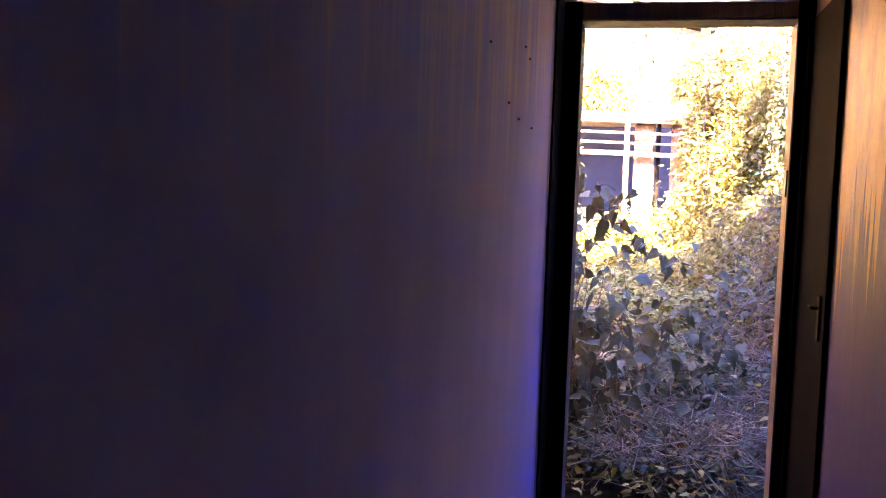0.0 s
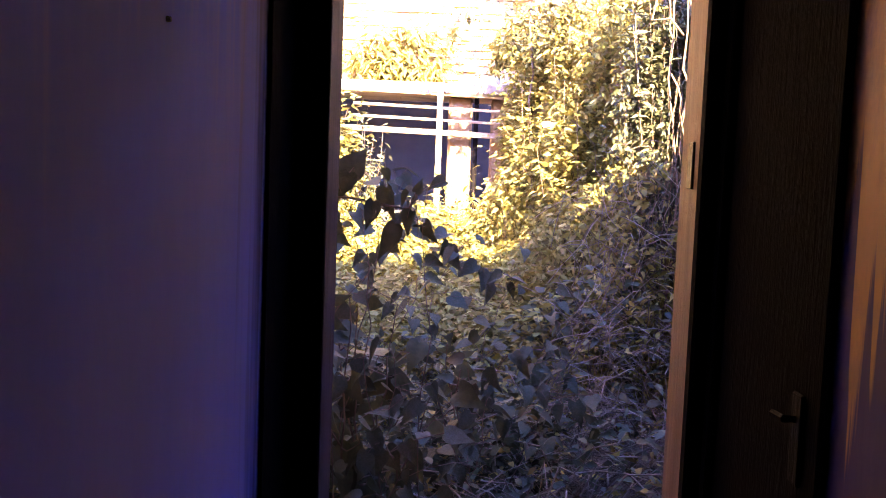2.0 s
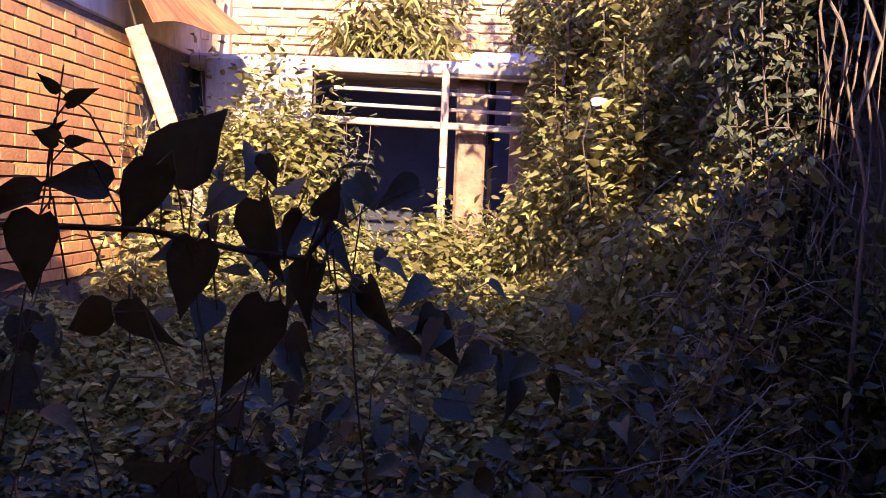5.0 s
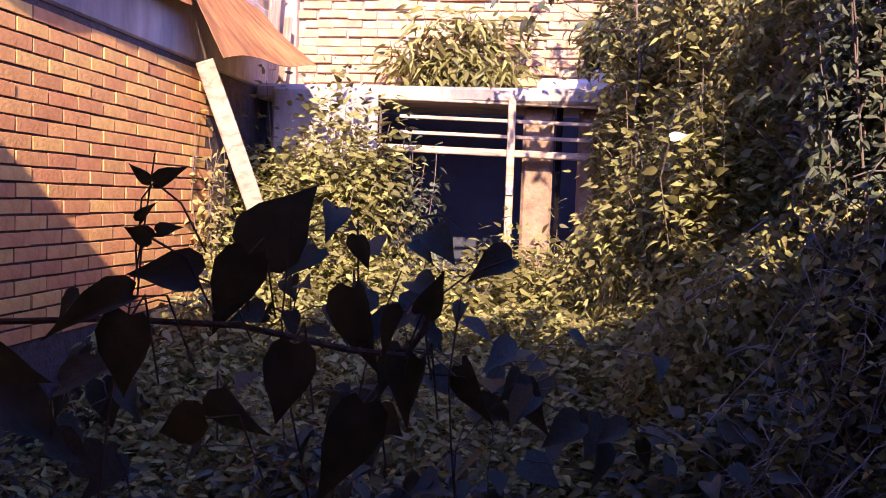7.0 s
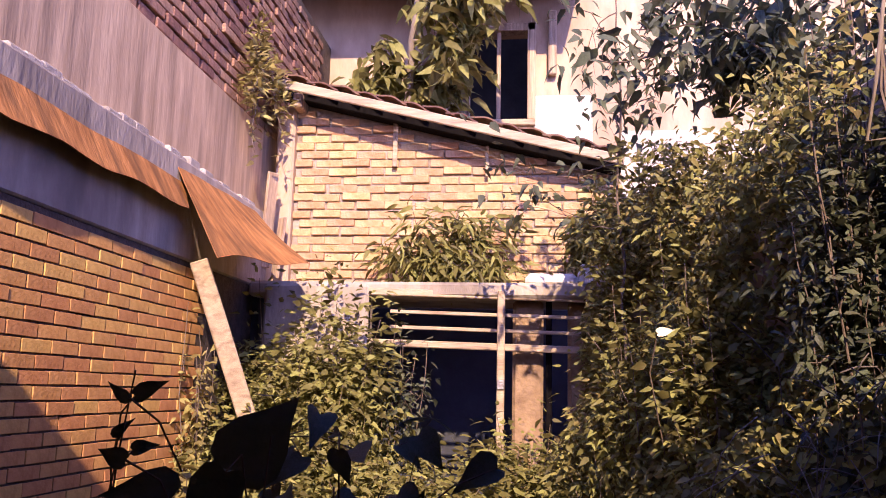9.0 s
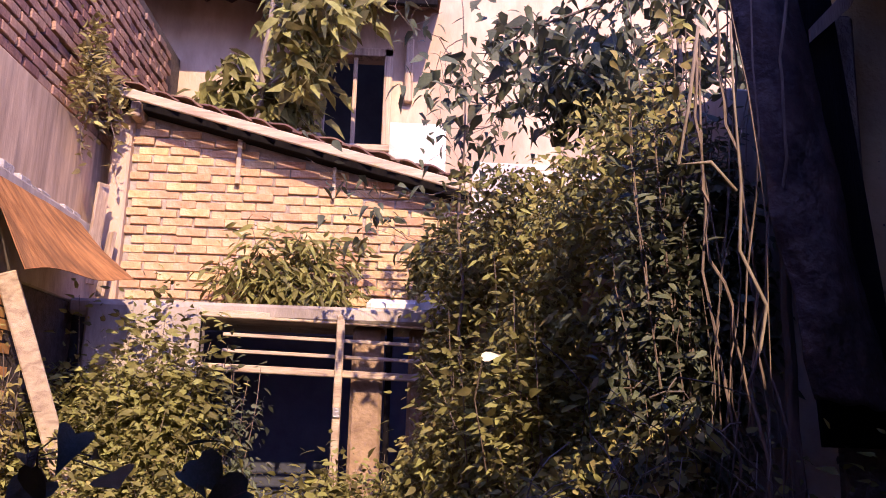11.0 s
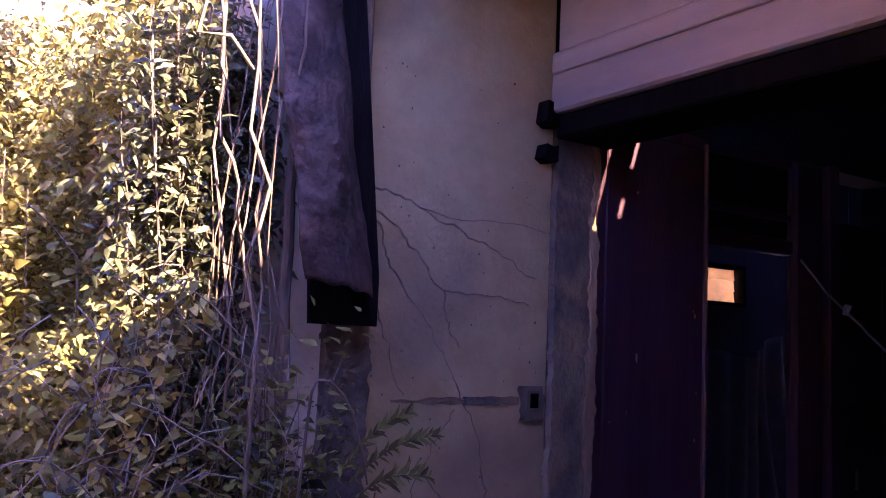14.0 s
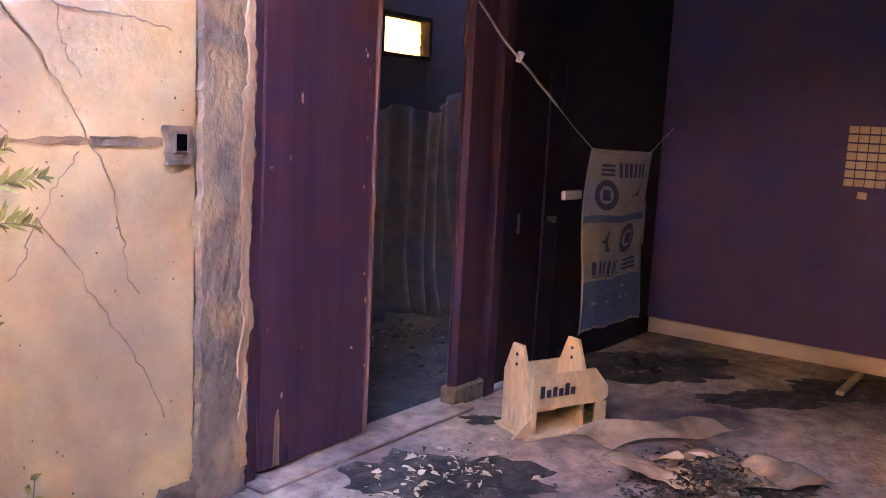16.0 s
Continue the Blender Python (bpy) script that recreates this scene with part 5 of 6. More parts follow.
litter("back_scraps", 40, 4.6, 3.55, 0.35, 0.15, 0.05, M["cloth"], "pale rags below the hung cloth", height=0.03)
litter("floor_scraps", 700, 3.7, 1.5, 0.8, 0.5, 0.018, M["cardboard"], "small paper scraps over the dirty floor", height=0.004)
litter("pale_scraps", 34, 3.58, 1.28, 0.09, 0.07, 0.075, M["paper"], "pale torn paper scraps on the ash", height=0.15)
litter("pale_scraps", 90, 2.92, 2.02, 0.20, 0.12, 0.055, M["paper"], "pale torn paper scraps by the door", height=0.05)

# ---- vegetation ----
def cover_height(x, y):
    """Height of the weeds over the yard."""
    base = np.interp(y, [0.3, 0.9, 1.6, 2.6, 3.6, 4.6, 5.4], [0.05, 0.18, 0.42, 0.62, 0.78, 0.98, 1.15])
    left = np.clip((-1.0 - x) / 0.8, 0, 1) * np.clip((y - 4.2) / 0.9, 0, 1) * 0.75
    right = np.clip((x - 0.1) / 0.7, 0, 1) * np.clip((y - 1.2) / 1.2, 0, 1) * 0.75
    bumps = 0.12 * np.sin(x * 4.3 + y * 2.0) * np.sin(y * 3.7 + x) + 0.06 * np.sin(x * 11 + y * 7)
    return np.maximum(base + left + right + bumps * np.clip(y - 0.4, 0, 1), 0.03)


def weeds(name, n, x0, x1, y0, y1, size, mat, label, keep=None):
    x, y = rng.uniform(x0, x1, n), rng.uniform(y0, y1, n)
    if keep is not None:
        ok = keep(x, y)
        x, y = x[ok], y[ok]
    n = len(x)
    h = cover_height(x, y)
    at = np.column_stack([x, y, h * (1 - 0.55 * rng.uniform(0, 1, n) ** 1.6)])
    along, side = spread(n, 0.9)
    return tagged(new(name, leaf_mesh(name, at, along, side, rng.uniform(0.55, 1.25, n) * size, mat)), label, "weeds", kind="stuff")


def thin_right(x, y):
    return ~((x > 0.30) & (y < 2.4) & (rng.uniform(0, 1, len(x)) < 0.75))


weeds("weeds", 40000, -2.05, 1.0, 2.3, 5.4, 0.058, M["leaf"], "dense knee-high creeping weeds over the yard", thin_right)
weeds("shade_weeds", 18000, -2.05, 1.0, 0.7, 2.6, 0.064, M["leaf_shade"], "creeping weeds by the doorway, shade put into their darker colour", thin_right)
weeds("dry_weeds", 14000, -2.05, 1.0, 0.5, 5.4, 0.050, M["leaf_dry"], "yellowing weed leaves among the green ones", thin_right)


def vine_bulge(s, z):
    return 0.16 + 0.42 * np.exp(-((z - 0.7) / 0.8) ** 2) + 0.10 * np.sin(s * 7 + z * 4) + 0.10 * np.sin(z * 6 + s * 3)


def vines(name, n, size, mat, label, zlo, zhi, thin):
    """Leaves over the vine wall: they thicken towards the ground and leave gaps."""
    L = (VB - VA).length
    s, z = rng.uniform(-0.30, L, n), rng.uniform(zlo, zhi, n)
    top = 2.62 + 0.14 * s / L + 0.12 * np.sin(s * 5) + 0.08 * np.sin(s * 13) + 0.25 * np.exp(-((s + 0.1) / 0.4) ** 2)
    z = z * np.minimum(1.0, top / zhi)
    out = np.maximum(vine_bulge(s, z), 0.05) * rng.uniform(0.15, 1.05, n) ** 0.6
    out += np.where(z > 2.2, 0.10 * rng.normal(0, 1, n), 0)
    nx, ny = -along_wall.y, along_wall.x
    at = np.column_stack([VA.x + along_wall.x * s + nx * out, VA.y + along_wall.y * s + ny * out, z])
    gaps = np.sin(s * 9.0 + 2.0) * np.sin(z * 5.0 + s * 2) + 0.4 * np.sin(z * 17 + s * 11)
    ok = (gaps > -thin) & ~((s < 0.30) & (rng.uniform(0, 1, n) < 0.45)) & ~((s < 0.25) & (z > 1.2) & (out < 0.25))
    at = at[ok]
    along, side = spread(len(at), 0.55)
    along[:, 2] -= 0.35
    side += np.array([-0.30, -0.75, 0.0])
    return tagged(new(name, leaf_mesh(name, at, along, side, rng.uniform(0.45, 1.35, len(at)) * size, mat)), label, "vines", kind="stuff")


vines("vine_leaves", 44000, 0.046, M["leaf"], "dense climbing vine leaves over the old wall", 0.1, 2.7, 0.75)
vines("vine_leaves_dry", 18000, 0.044, M["leaf_dry"], "dry yellow vine leaves over the old wall", 0.1, 2.7, 0.75)


def shrub(name, label, cx, cy, cz, rx, ry, rz_, n, size, mat, shape=OVATE, stems=8, foot=None, droop=0.18, lean=0.6):
    """A shrub: branching stems from its foot, and leaves gathered in clumps."""
    ob = empty(name, label, "shrub")
    foot = foot or (cx, cy, 0)
    g, clumps = Geo(), []
    r = random.Random(n + int(cx * 100))
    for k in range(stems):
        a, q, e = r.uniform(0, 6.28), r.uniform(0.3, 1.0), r.uniform(-0.5, 1.0)
        tip = Vector((cx + rx * q * math.cos(a), cy + ry * q * math.sin(a), cz + rz_ * e))
        line = rough_line(foot, tip, 10, 0.02, n + k)
        g.tube(line, [0.006 * (1 - 0.07 * i) for i in range(11)], 5)
        clumps += line[4:]
        for j in range(3):
            b = line[r.randrange(4, 9)]
            side = rough_line(b, b + Vector((r.uniform(-rx, rx), r.uniform(-ry, ry), r.uniform(-0.1, rz_))) * 0.6, 6, 0.015, k * 7 + j)
            g.tube(side, [0.003 * (1 - 0.1 * i) for i in range(7)], 4)
            clumps += side[2:]
    part("stem", g, M["bark"], ob)
    c = np.array([tuple(p) for p in clumps])
    at = c[rng.integers(0, len(c), n)] + rng.normal(0, 1, (n, 3)) * np.array([rx, ry, rz_]) * 0.16
    along, side = spread(n, lean)
    along += (at - np.array([cx, cy, cz])) * 1.2
    along[:, 2] -= 0.2
    part("foliage", leaf_mesh("foliage", at, along, side, rng.uniform(0.55, 1.25, n) * size, mat, shape, 0.1, droop), None, ob)
    return ob


shrub("shrub", "sunlit tangled shrub against the white low wall", -1.48, 5.15, 1.50, 0.50, 0.25, 0.72, 9000, 0.07, M["leaf"], stems=22)
shrub("shrub", "sunlit weedy shrub before the dark opening", -0.85, 4.85, 0.85, 0.6, 0.4, 0.45, 3000, 0.08, M["leaf"], stems=12)
shrub("vine_thicket", "sunlit thicket of vines in front of the old wall", 0.40, 4.1, 1.45, 0.42, 0.40, 0.85, 5500, 0.058, M["leaf"], stems=16)
shrub("vine_thicket", "tangled thicket of vines bulging from the wall", 0.62, 3.2, 1.25, 0.30, 0.35, 0.95, 5000, 0.056, M["leaf"], stems=16)
shrub("vine_thicket", "yellowing thicket of vines by the rail frame", 0.45, 5.0, 1.35, 0.35, 0.3, 0.8, 3500, 0.058, M["leaf_dry"], stems=14)
shrub("vine_tangle", "dark tangle of vines and stems beside the pier", 0.78, 2.42, 1.55, 0.17, 0.20, 1.25, 5000, 0.048, M["leaf_shade"], stems=30, foot=(0.85, 2.4, 0.0))
shrub("vine_tangle", "dark mass of vines heaped over the wall end", 0.80, 2.52, 2.15, 0.22, 0.16, 0.36, 4200, 0.046, M["leaf_shade"], stems=26, foot=(0.85, 2.45, 1.2))
shrub("vine_thicket", "leafy vine shoots spilling before the cream plaster strip", 0.92, 2.12, 0.95, 0.26, 0.12, 0.50, 4600, 0.042, M["leaf"], stems=24, foot=(0.85, 2.2, 0.0))
shrub("shrub", "leafy shoots at the foot of the rail frame", -0.15, 5.2, 1.0, 0.30, 0.18, 0.42, 1600, 0.058, M["leaf"], stems=12)
shrub("shrub", "shoots leaning into the dark opening", -1.05, 5.32, 1.62, 0.24, 0.12, 0.34, 1300, 0.058, M["leaf_shade"], stems=12)
shrub("shrub", "low shrub at the foot of the brick wall", -1.75, 4.1, 0.75, 0.25, 0.6, 0.5, 2400, 0.07, M["leaf_dry"], stems=12)
shrub("creeper", "dry creeper hanging down the neighbour wall", -2.0, 5.5, 3.3, 0.10, 0.35, 0.5, 700, 0.07, M["leaf_dry"], OVATE, 10, (-2.08, 5.6, 3.9), 0.2)
shrub("creeper", "dry creeper beside the leaning plank", -1.98, 4.55, 1.55, 0.07, 0.2, 0.55, 500, 0.055, M["leaf_dry"], OVATE, 10, (-2.02, 4.6, 0.3), 0.2)
shrub("ledge_bush", "dark broad-leaved bush growing on the shed ledge", -0.85, 5.72, 2.52, 0.60, 0.18, 0.32, 1150, 0.12, M["leaf"], LANCE, 10, (-0.8, 5.8, 2.22), 0.35)
shrub("fern", "pale fern growing out of the wall top", 0.15, 5.6, 2.7, 0.15, 0.12, 0.3, 300, 0.14, M["leaf"], LANCE, 6, (0.2, 5.7, 2.2), 0.3)
shrub("wall_shrub", "leafy shrub on top of the vine wall", 0.45, 4.9, 2.55, 0.35, 0.5, 0.30, 2200, 0.085, M["leaf"], OVATE, 12, (0.6, 5.1, 2.2), 0.2)


def tree(name, label, foot, top, n, size, spread_r, mat, shape, bark, boughs=9, low=0.5, thick=0.055):
    ob = empty(name, label, "tree")
    foot, top = Vector(foot), Vector(top)
    trunk = rough_line(foot, top, 14, 0.03, n)
    part("trunk", Geo().tube(trunk, [thick * (1 - 0.05 * i) for i in range(15)], 9), bark, ob, smooth=True)
    r = random.Random(n)
    pts = []
    for k in range(boughs):
        b = trunk[min(14, int(14 * (low + (1 - low) * k / boughs)))]
        tip = b + Vector((r.uniform(-1, 1) * spread_r[0], r.uniform(-1, 1) * spread_r[1], r.uniform(-0.4, 0.8) * spread_r[2]))
        line = rough_line(b, tip, 8, 0.03, n + k)
        limb = Geo().tube(line, [0.4 * thick * (1 - 0.1 * i) for i in range(9)], 6)
        pts += line[3:]
        for j in range(3):
            c = line[r.randrange(3, 8)]
            tw = rough_line(c, c + Vector((r.uniform(-.4, .4), r.uniform(-.4, .4), r.uniform(-.3, .25))), 5, 0.02, k * 11 + j)
            limb.tube(tw, [min(0.007, 0.2 * thick) * (1 - 0.12 * i) for i in range(6)], 4)
            pts += tw[1:]
        part("limb", limb, bark, ob)
    c = np.array([tuple(p) for p in pts])
    at = c[rng.integers(0, len(c), n)] + rng.normal(0, 0.07, (n, 3))
    along, side = spread(n, 0.8)
    along[:, 2] -= 0.4
    part("crown", leaf_mesh("crown", at, along, side, rng.uniform(0.55, 1.25, n) * size, mat, shape, 0.1, 0.3), None, ob)
    return ob


tree("tree", "broad-leaved tree before the upper window", (-1.45, 7.0, 2.2), (-1.15, 6.9, 5.4), 2300, 0.20, (1.0, 0.5, 0.5), M["leaf"], OVATE, M["bark_pale"], 12)
tree("tree", "thin tree overhanging the vine wall", (1.35, 4.2, 0), (1.2, 3.6, 3.9), 2600, 0.10, (1.1, 0.9, 0.6), M["leaf_shade"], OVATE, M["bark"], 14, 0.7, 0.03)
tree("tree", "slim sapling with sparse leaves", (0.35, 4.6, 1.5), (0.25, 4.4, 3.9), 260, 0.09, (0.6, 0.4, 0.5), M["leaf_shade"], OVATE, M["bark"], 8, 0.4, 0.010)

# hanging vine stems by the pier
hv = empty("hanging_vines", "bundle of woody vine stems hanging by the pier", "vines")
main = [(0.81, 2.02, 2.52), (0.81, 2.02, 2.35), (0.82, 2.02, 2.09), (0.81, 2.02, 1.93), (0.87, 2.02, 1.80), (0.85, 2.02, 1.70), (0.82, 2.02, 1.61), (0.86, 2.02, 1.44), (0.86, 2.05, 0.6), (0.88, 2.06, 0.0)]
part("stem", Geo().tube(main, [0.003, 0.003, 0.004, 0.0045, 0.0045, 0.0045, 0.005, 0.005, 0.006, 0.007], 7), M["bark_pale"], hv, smooth=True)
part("stem", Geo().tube([(0.80, 2.0, 2.07), (0.74, 2.0, 2.14), (0.66, 2.0, 2.13), (0.69, 2.0, 2.28), (0.72, 2.0, 2.49)], 0.005, 6), M["bark_pale"], hv, smooth=True)
for k in range(11):
    r = random.Random(50 + k)
    x0, x1 = r.uniform(0.74, 1.02), r.uniform(0.70, 1.04)
    zt, zb = r.uniform(2.5, 2.95), r.choice((0.0, 0.0, 0.6, 1.2, 1.5))
    part("stem", Geo().tube(rough_line((x0, 2.20 + r.uniform(-.15, .08), zt), (x1, 2.24 + r.uniform(-.15, .08), zb), 16, 0.022, k), r.uniform(0.0015, 0.0045), 5), M["bark"], hv)
thing("climbing_vine", Geo().tube(rough_line((1.06, 2.32, 0.0), (1.04, 2.32, 2.7), 16, 0.012, 9), [0.024 - 0.0008 * i for i in range(17)], 8), M["bark"], "dark vine trunk climbing beside the pier", "vine")

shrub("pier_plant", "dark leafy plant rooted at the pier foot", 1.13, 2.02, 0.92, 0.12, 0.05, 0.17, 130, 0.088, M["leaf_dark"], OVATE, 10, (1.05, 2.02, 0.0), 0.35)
vr_f = random.Random(12)
frond = empty("fern_fronds", "pinnate fern fronds leaning out from the pier", "fern")
for k, (root, tip) in enumerate((((1.13, 2.16, 0.98), (1.50, 2.20, 1.165)), ((1.12, 2.16, 1.0), (1.40, 2.18, 1.235)), ((1.14, 2.15, 0.95), (1.44, 2.14, 1.06)), ((1.10, 2.14, 0.9), (1.33, 2.12, 0.84)))):
    a, b = Vector(root), Vector(tip)
    rib = [a.lerp(b, i / 12) + Vector((0, 0, 0.05 * math.sin(math.pi * i / 12))) for i in range(13)]
    part("rib", Geo().tube([(1.1, 2.1, 0.0), (1.105, 2.12, 0.5)] + rib, [0.004, 0.0035] + [0.0025 * (1 - 0.06 * i) for i in range(13)], 5), M["bark"], frond)
    at, al, up, sz = [], [], [], []
    for i in range(5, 26):
        for sd in (-1, 1):
            d = (b - a).normalized()
            at.append(rib[i // 2].lerp(rib[min(12, i // 2 + 1)], 0.5 * (i % 2)))
            al.append(d * 1.0 + Vector((vr_f.gauss(0, 0.2), vr_f.gauss(-0.15, 0.3), 0.65 * sd + vr_f.gauss(0, 0.2))))
            up.append((0.2, -1, 0.5))
            sz.append(0.042 * math.sin(math.pi * (i - 2) / 27) * vr_f.uniform(0.6, 1.3) + 0.010)
    part("foliage", leaf_mesh("foliage", at, al, up, sz, M["leaf"], LANCE, 0.1, 0.2), None, frond)

thing("arched_stem", Geo().tube([(0.95, 2.05, 0.0), (0.97, 2.02, 0.8), (1.00, 2.0, 1.30), (1.014, 2.0, 1.335), (1.049, 2.0, 1.333), (1.088, 2.0, 1.30), (1.117, 2.0, 1.256), (1.150, 2.0, 1.16), (1.169, 2.0, 1.076)], [0.005, 0.0045, 0.004, 0.004, 0.0035, 0.0035, 0.003, 0.003, 0.002], 6), M["bark_pale"],
      "pale dry stem arching down before the pier", "stem", smooth=True)
sprig = empty("wall_sprig", "small yellow-green sprig at the foot of the plaster wall", "weed")
part("stem", Geo().tube([(1.59, 2.46, -0.06), (1.592, 2.455, 0.15), (1.60, 2.45, 0.30)], [0.003, 0.0025, 0.0015], 5), M["bark"], sprig)
part("foliage", leaf_mesh("foliage", [(1.59, 2.455, 0.12 + 0.022 * k) for k in range(9)], [(math.cos(2.4 * k), -0.4 + 0.3 * math.sin(2.4 * k), 0.5) for k in range(9)], [(0.1, -0.8, 0.7)] * 9, [0.05 - 0.002 * k for k in range(9)], M["leaf"]), None, sprig)

# dry bramble stalks
dry = Geo()
for k in range(1100):
    r = random.Random(900 + k)
    y = r.uniform(0.7, 2.5)
    x = r.uniform(-0.2, 0.38 + 0.40 * max(0.0, y - 1.1))
    h = 0.15 + 0.75 * max(0, x) * r.random()
    a = r.uniform(0, 6.28)
    L = r.uniform(0.15, 0.55)
    p0 = Vector((x, y, r.uniform(0, h)))
    p1 = p0 + Vector((L * math.cos(a), L * math.sin(a) * 0.7, r.uniform(-0.15, 0.25)))
    p1.z = max(p1.z, 0.01)
    mid = (p0 + p1) / 2 + Vector((0, 0, r.uniform(0.02, 0.14)))
    dry.tube([p0, p0.lerp(mid, 0.6), mid, mid.lerp(p1, 0.6), p1], r.uniform(0.0012, 0.0035), 4)
tagged(thing("dry_stalks", dry, M["straw"], "tangle of dry bramble stalks on the ground", "stalks"), kind="stuff")
tangle = Geo()
for k in range(750):
    r = random.Random(4000 + k)
    y = r.uniform(1.55, 2.42)
    x = r.uniform(0.42, 0.92) - 0.25 * max(0.0, 2.0 - y)
    z = 0.85 * r.random() ** 1.3 * min(1.0, (y - 1.0) / 1.2)
    p0 = Vector((x, y, z + 0.02))
    a, L = r.uniform(0, 6.28), r.uniform(0.12, 0.45)
    p1 = p0 + Vector((L * 0.8 * math.cos(a), L * 0.5 * math.sin(a), r.uniform(-0.30, 0.15)))
    p1.x, p1.y, p1.z = min(p1.x, 0.95), min(p1.y, 2.38), max(p1.z, 0.01)
    mid = (p0 + p1) / 2 + Vector((r.uniform(-.05, .05), r.uniform(-.08, 0), r.uniform(-0.03, 0.10)))
    tangle.tube([p0, p0.lerp(mid, 0.55) + Vector((0, 0, 0.012)), mid, mid.lerp(p1, 0.55) + Vector((0, 0, 0.008)), p1], r.uniform(0.0012, 0.0030), 4)
for k in range(240):
    r = random.Random(7000 + k)
    p0 = Vector((r.uniform(0.40, 0.95), r.uniform(1.95, 2.32), r.uniform(0.3, 1.5)))
    p1 = p0 + Vector((r.uniform(-.3, .12), r.uniform(-.15, .05), r.uniform(-.35, .25)))
    mid = (p0 + p1) / 2 + Vector((r.uniform(-.05, .05), r.uniform(-.06, 0), r.uniform(0.0, 0.09)))
    tangle.tube([p0, p0.lerp(mid, 0.55) + Vector((0, 0, 0.012)), mid, mid.lerp(p1, 0.55) + Vector((0, 0, 0.008)), p1], r.uniform(0.0010, 0.0022), 4)
tagged(thing("bramble_tangle", tangle, M["straw"], "dry grey bramble stems heaped below the vines", "stalks"), kind="stuff")
thing("dead_branch", Geo().tube(rough_line((0.20, 0.95, 0.10), (0.55, 1.35, 0.02), 8, 0.01, 2), 0.006, 6), M["straw"], "bare pale dead branch on the ground", "branch")
thing("pale_reed", Geo().tube([(0.28, 2.30, 0.0), (0.30, 2.33, 0.46), (0.37, 2.65, 0.75), (0.44, 3.04, 1.01)], [0.006, 0.005, 0.004, 0.002], 6), M["straw"], "single tall pale reed stalk", "stalk")
lw = empty("pale_leaf", "large pale yellow leaf lit by the sun", "leaf")
part("blade", leaf_mesh("blade", [(0.30, 3.07, 1.74)], [(1, 0.1, 0.25)], [(0, -1, 0.3)], [0.068], M["paper"], HEART), None, lw)
part("stalk", Geo().tube([(0.30, 3.07, 1.74), (0.28, 3.15, 1.6), (0.35, 3.3, 1.3)], 0.003, 5), M["bark"], lw)

# broad-leaved vine just outside the door
near = empty("broad_vine", "broad heart-leaved vine shoots outside the doorway", "vine")
shoots = (((-0.75, 0.95, 0.0), (-0.56, 0.82, 1.53)), ((-0.30, 1.0, 0.0), (-0.41, 0.85, 1.46)), ((-0.62, 1.1, 0.0), (-0.30, 0.95, 1.40)), ((-0.2, 1.1, 0.0), (-0.22, 0.9, 1.38)), ((-0.45, 0.8, 0.0), (-0.50, 0.75, 1.15)))
for k, (a, b) in enumerate(shoots):
    part("shoot", Geo().tube(rough_line(a, b, 14, 0.022, 70 + k), [0.0032 * (1 - 0.05 * i) for i in range(15)], 6), M["bark"], near)
for k, (x, y, z, size, a) in enumerate(((-0.54, 0.73, 1.38, 0.10, 200), (-0.46, 0.85, 1.42, 0.10, 250), (-0.49, 0.97, 1.41, 0.12, 55), (-0.25, 0.79, 1.37, 0.05, 60), (-0.35, 0.91, 1.38, 0.11, 280), (-0.37, 0.73, 1.34, 0.09, 260), (-0.52, 0.85, 1.39, 0.08, 170), (-0.85, 0.97, 1.21, 0.12, 330), (-0.31, 0.79, 1.27, 0.12, 250), (-0.72, 0.91, 1.24, 0.09, 30), (-0.54, 0.73, 1.36, 0.09, 262), (-0.78, 0.85, 1.29, 0.08, 330), (-0.63, 0.97, 1.50, 0.05, 25), (-0.55, 0.79, 1.50, 0.03, 150), (-0.62, 0.91, 1.45, 0.03, 60), (-0.52, 0.73, 1.44, 0.03, 160), (-0.57, 0.85, 1.44, 0.03, 20), (-0.36, 0.97, 1.44, 0.05, 280), (-0.27, 0.79, 1.37, 0.06, 240), (-0.51, 0.91, 1.25, 0.09, 300), (-0.46, 0.73, 1.26, 0.07, 200), (-0.26, 0.85, 1.31, 0.08, 250))):
    r = random.Random(200 + k)
    c, w = math.cos(radians(a)), math.sin(radians(a))
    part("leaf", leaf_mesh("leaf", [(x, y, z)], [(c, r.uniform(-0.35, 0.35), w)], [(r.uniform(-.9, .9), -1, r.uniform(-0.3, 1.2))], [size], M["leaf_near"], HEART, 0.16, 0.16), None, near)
    part("leaf_stalk", Geo().tube([(x, y, z), (x - c * 0.03, y + 0.02, z - w * 0.03 - 0.01), (x - c * 0.05, y + 0.05, z - 0.08)], 0.0013, 5), M["bark"], near)
part("runner", Geo().tube([(-0.80, 0.80, 1.33), (-0.60, 0.80, 1.345), (-0.45, 0.80, 1.345), (-0.33, 0.80, 1.325), (-0.27, 0.81, 1.32), (-0.25, 0.82, 1.35), (-0.24, 0.82, 1.38)], [0.004] * 6 + [0.002], 6), M["bark"], near)
shrub("door_weed", "broad dark weed leaves near the doorstep", -0.45, 1.15, 0.75, 0.35, 0.25, 0.35, 150, 0.10, M["leaf_shade"], HEART, 8, (-0.45, 1.15, 0.0), 0.25)
shrub("door_weed", "broad dark weed leaves near the doorstep", 0.0, 1.5, 0.55, 0.35, 0.25, 0.25, 120, 0.09, M["leaf_shade"], HEART, 8, (0.0, 1.5, 0.0), 0.25)

# low mound of the same vine, sprawling from the doorstep into the yard
mound = empty("heart_vine", "sprawling mound of heart-leaved vine beyond the doorstep", "vine")
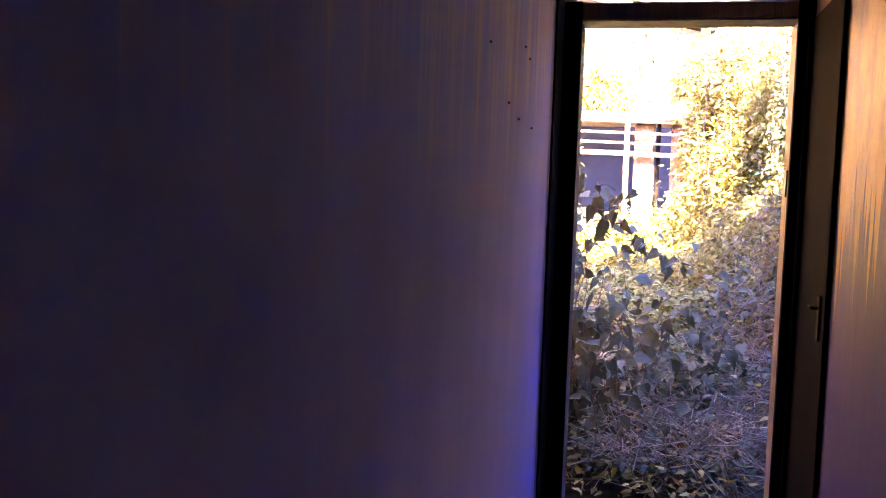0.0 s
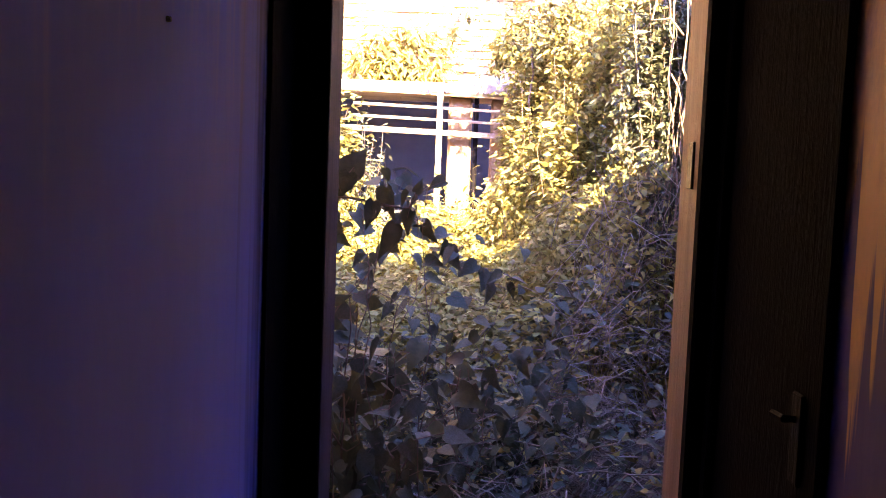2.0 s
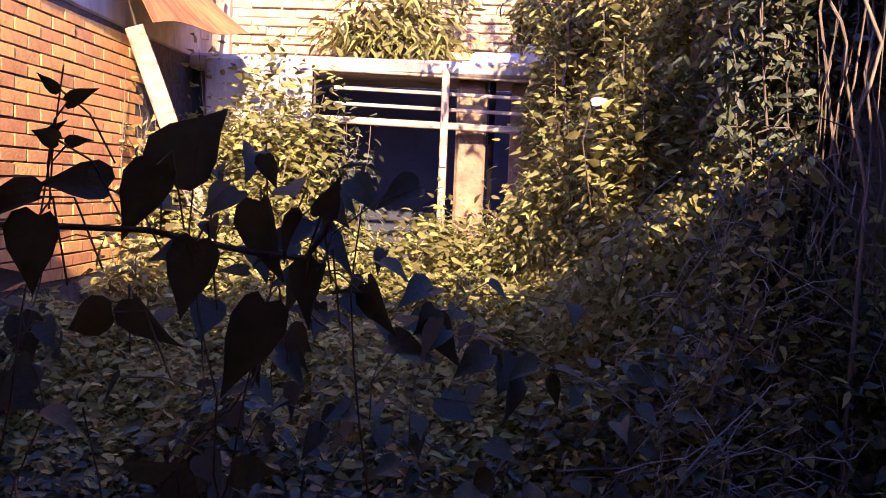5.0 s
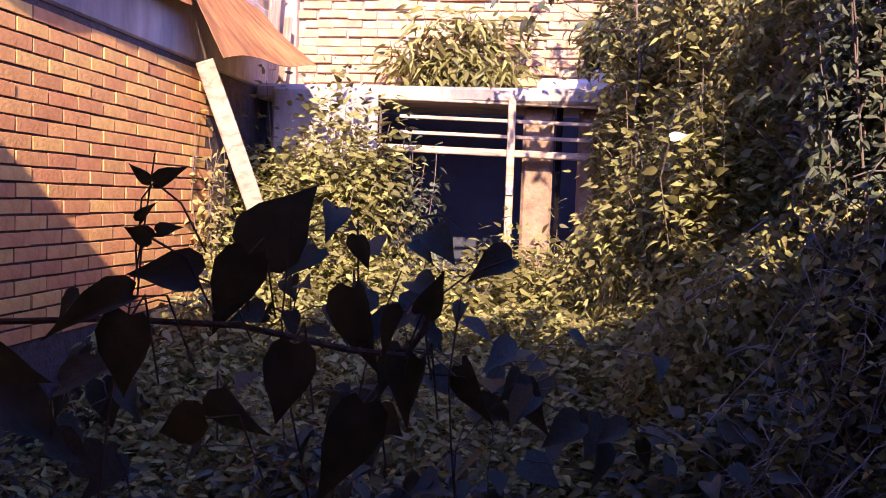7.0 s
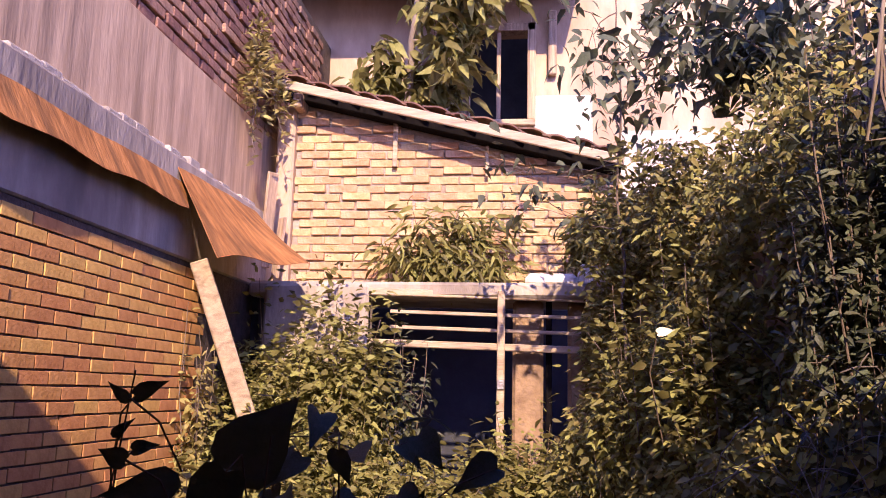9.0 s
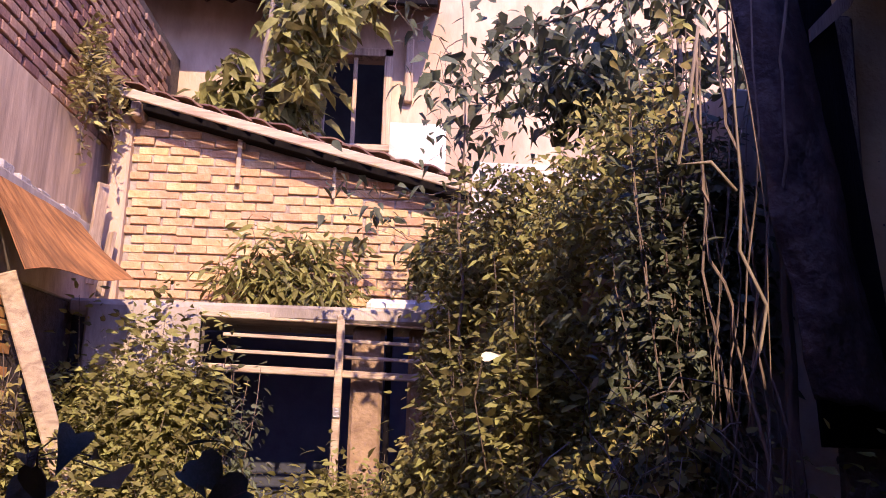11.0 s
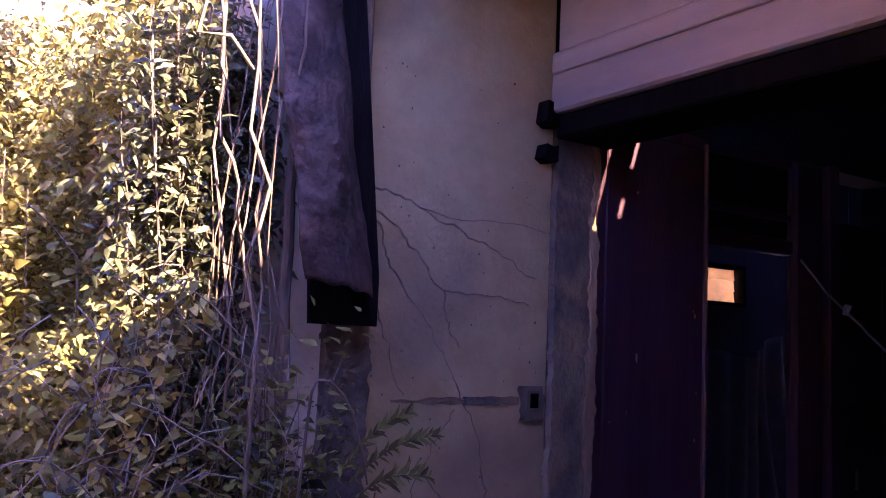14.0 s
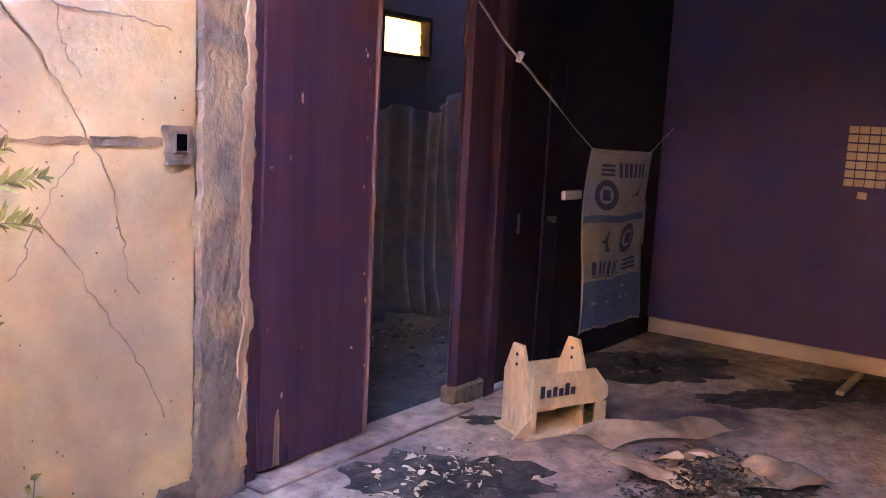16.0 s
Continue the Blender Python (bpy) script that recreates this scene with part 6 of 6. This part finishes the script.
leaf_kinds = [leaf_mesh("leaf", [(0, 0, 0)], [(1, 0, 0)], [(0, 0, 1)], [1.0], M["leaf_near"], HEART, 0.15, 0.20) for _ in range(7)]
runners = (((-0.95, 0.75, 0.0), (-0.30, 1.15, 1.33)), ((-0.85, 1.30, 0.0), (-0.18, 1.55, 1.18)), ((-0.55, 0.95, 0.0), (-0.62, 1.60, 1.42)), ((-0.50, 1.55, 0.0), (0.10, 1.75, 1.02)), ((-0.30, 0.80, 0.0), (0.05, 1.20, 0.80)),
           ((-0.95, 1.60, 0.0), (-0.40, 1.95, 1.38)), ((-0.10, 1.10, 0.0), (0.32, 1.55, 0.72)), ((-0.80, 0.65, 0.0), (-0.62, 0.90, 1.10)), ((-0.60, 1.9, 0.0), (-0.10, 2.2, 1.12)), ((-1.25, 1.1, 0.0), (-0.85, 1.35, 1.28)),
           ((-0.35, 0.60, 0.0), (-0.30, 0.85, 0.85)), ((0.05, 1.75, 0.0), (0.35, 2.05, 0.86)))
vr = random.Random(77)
for k, (a, b) in enumerate(runners):
    line = rough_line(a, b, 18, 0.035, 500 + k)
    part("runner", Geo().tube(line, [0.0034 * (1 - 0.035 * i) for i in range(19)], 5), M["bark"], mound)
    for j in range(24):
        foot = line[min(18, int(4 + 15 * math.sqrt(vr.random())))]
        at = foot + Vector((vr.gauss(0, 0.07), vr.gauss(0, 0.05), vr.uniform(-0.04, 0.08)))
        nrm = Vector((vr.gauss(0, 0.45), vr.uniform(-0.9, 0.1), vr.uniform(0.15, 1.0))).normalized()
        side = nrm.cross(Vector((vr.gauss(0, 0.7), vr.gauss(-0.2, 0.4), vr.uniform(-1.3, -0.1)))).normalized()
        tip = side.cross(nrm)
        size = vr.uniform(0.055, 0.105)
        ob = new("leaf", leaf_kinds[vr.randrange(7)])
        ob.parent = mound
        ob.matrix_basis = Matrix.Translation(at) @ Matrix((tip, side, nrm)).transposed().to_4x4() @ Matrix.Scale(size, 4)
        part("leaf_stalk", Geo().tube([at, (at + foot) / 2 + Vector((0, 0, 0.012)), foot], 0.0014, 4), M["bark"], mound)

# ---- bricks ----
lay_bricks(west, lambda u, v: Matrix(((0, 1, 0, -2.09), (1, 0, 0, u), (0, 0, 1, v), (0, 0, 0, 1))), 2.25, 4.75, 0.90, 2.19, 0.21, 0.0605, 0.009, 0.030, M["brick"], seed=3, jitter=0.002, bevel=0.0012)
lay_bricks(west, lambda u, v: Matrix(((0, 1, 0, -2.09), (1, 0, 0, u), (0, 0, 1, v), (0, 0, 0, 1))), 0.3, 2.2, 0.0, 2.19, 0.21, 0.0605, 0.009, 0.030, M["brick"], seed=4, jitter=0.002, most=0, bevel=0.0012)
lay_bricks(shed, lambda u, v: Matrix(((1, 0, 0, u), (0, -1, 0, 6.03), (0, 0, 1, v), (0, 0, 0, 1))), -1.9, 0.4, 2.24, 3.75, 0.215, 0.064, 0.010, 0.018, M["brick_old"],
           keep=lambda u, v: v < roof_z(u) - 0.10, seed=5, jitter=0.011)
lay_bricks(west, lambda u, v: Matrix(((0, 1, 0, -2.22), (1, 0, 0, u), (0, 0, 1, v), (0, 0, 0, 1))), 3.4, 7.6, 3.43, 4.85, 0.21, 0.075, 0.016, 0.03, M["brick_dark"],
           keep=lambda u, v: v < 4.75 and (u * 3.7 + v * 5.1) % 7 > 0.3, seed=6, jitter=0.01, most=260)
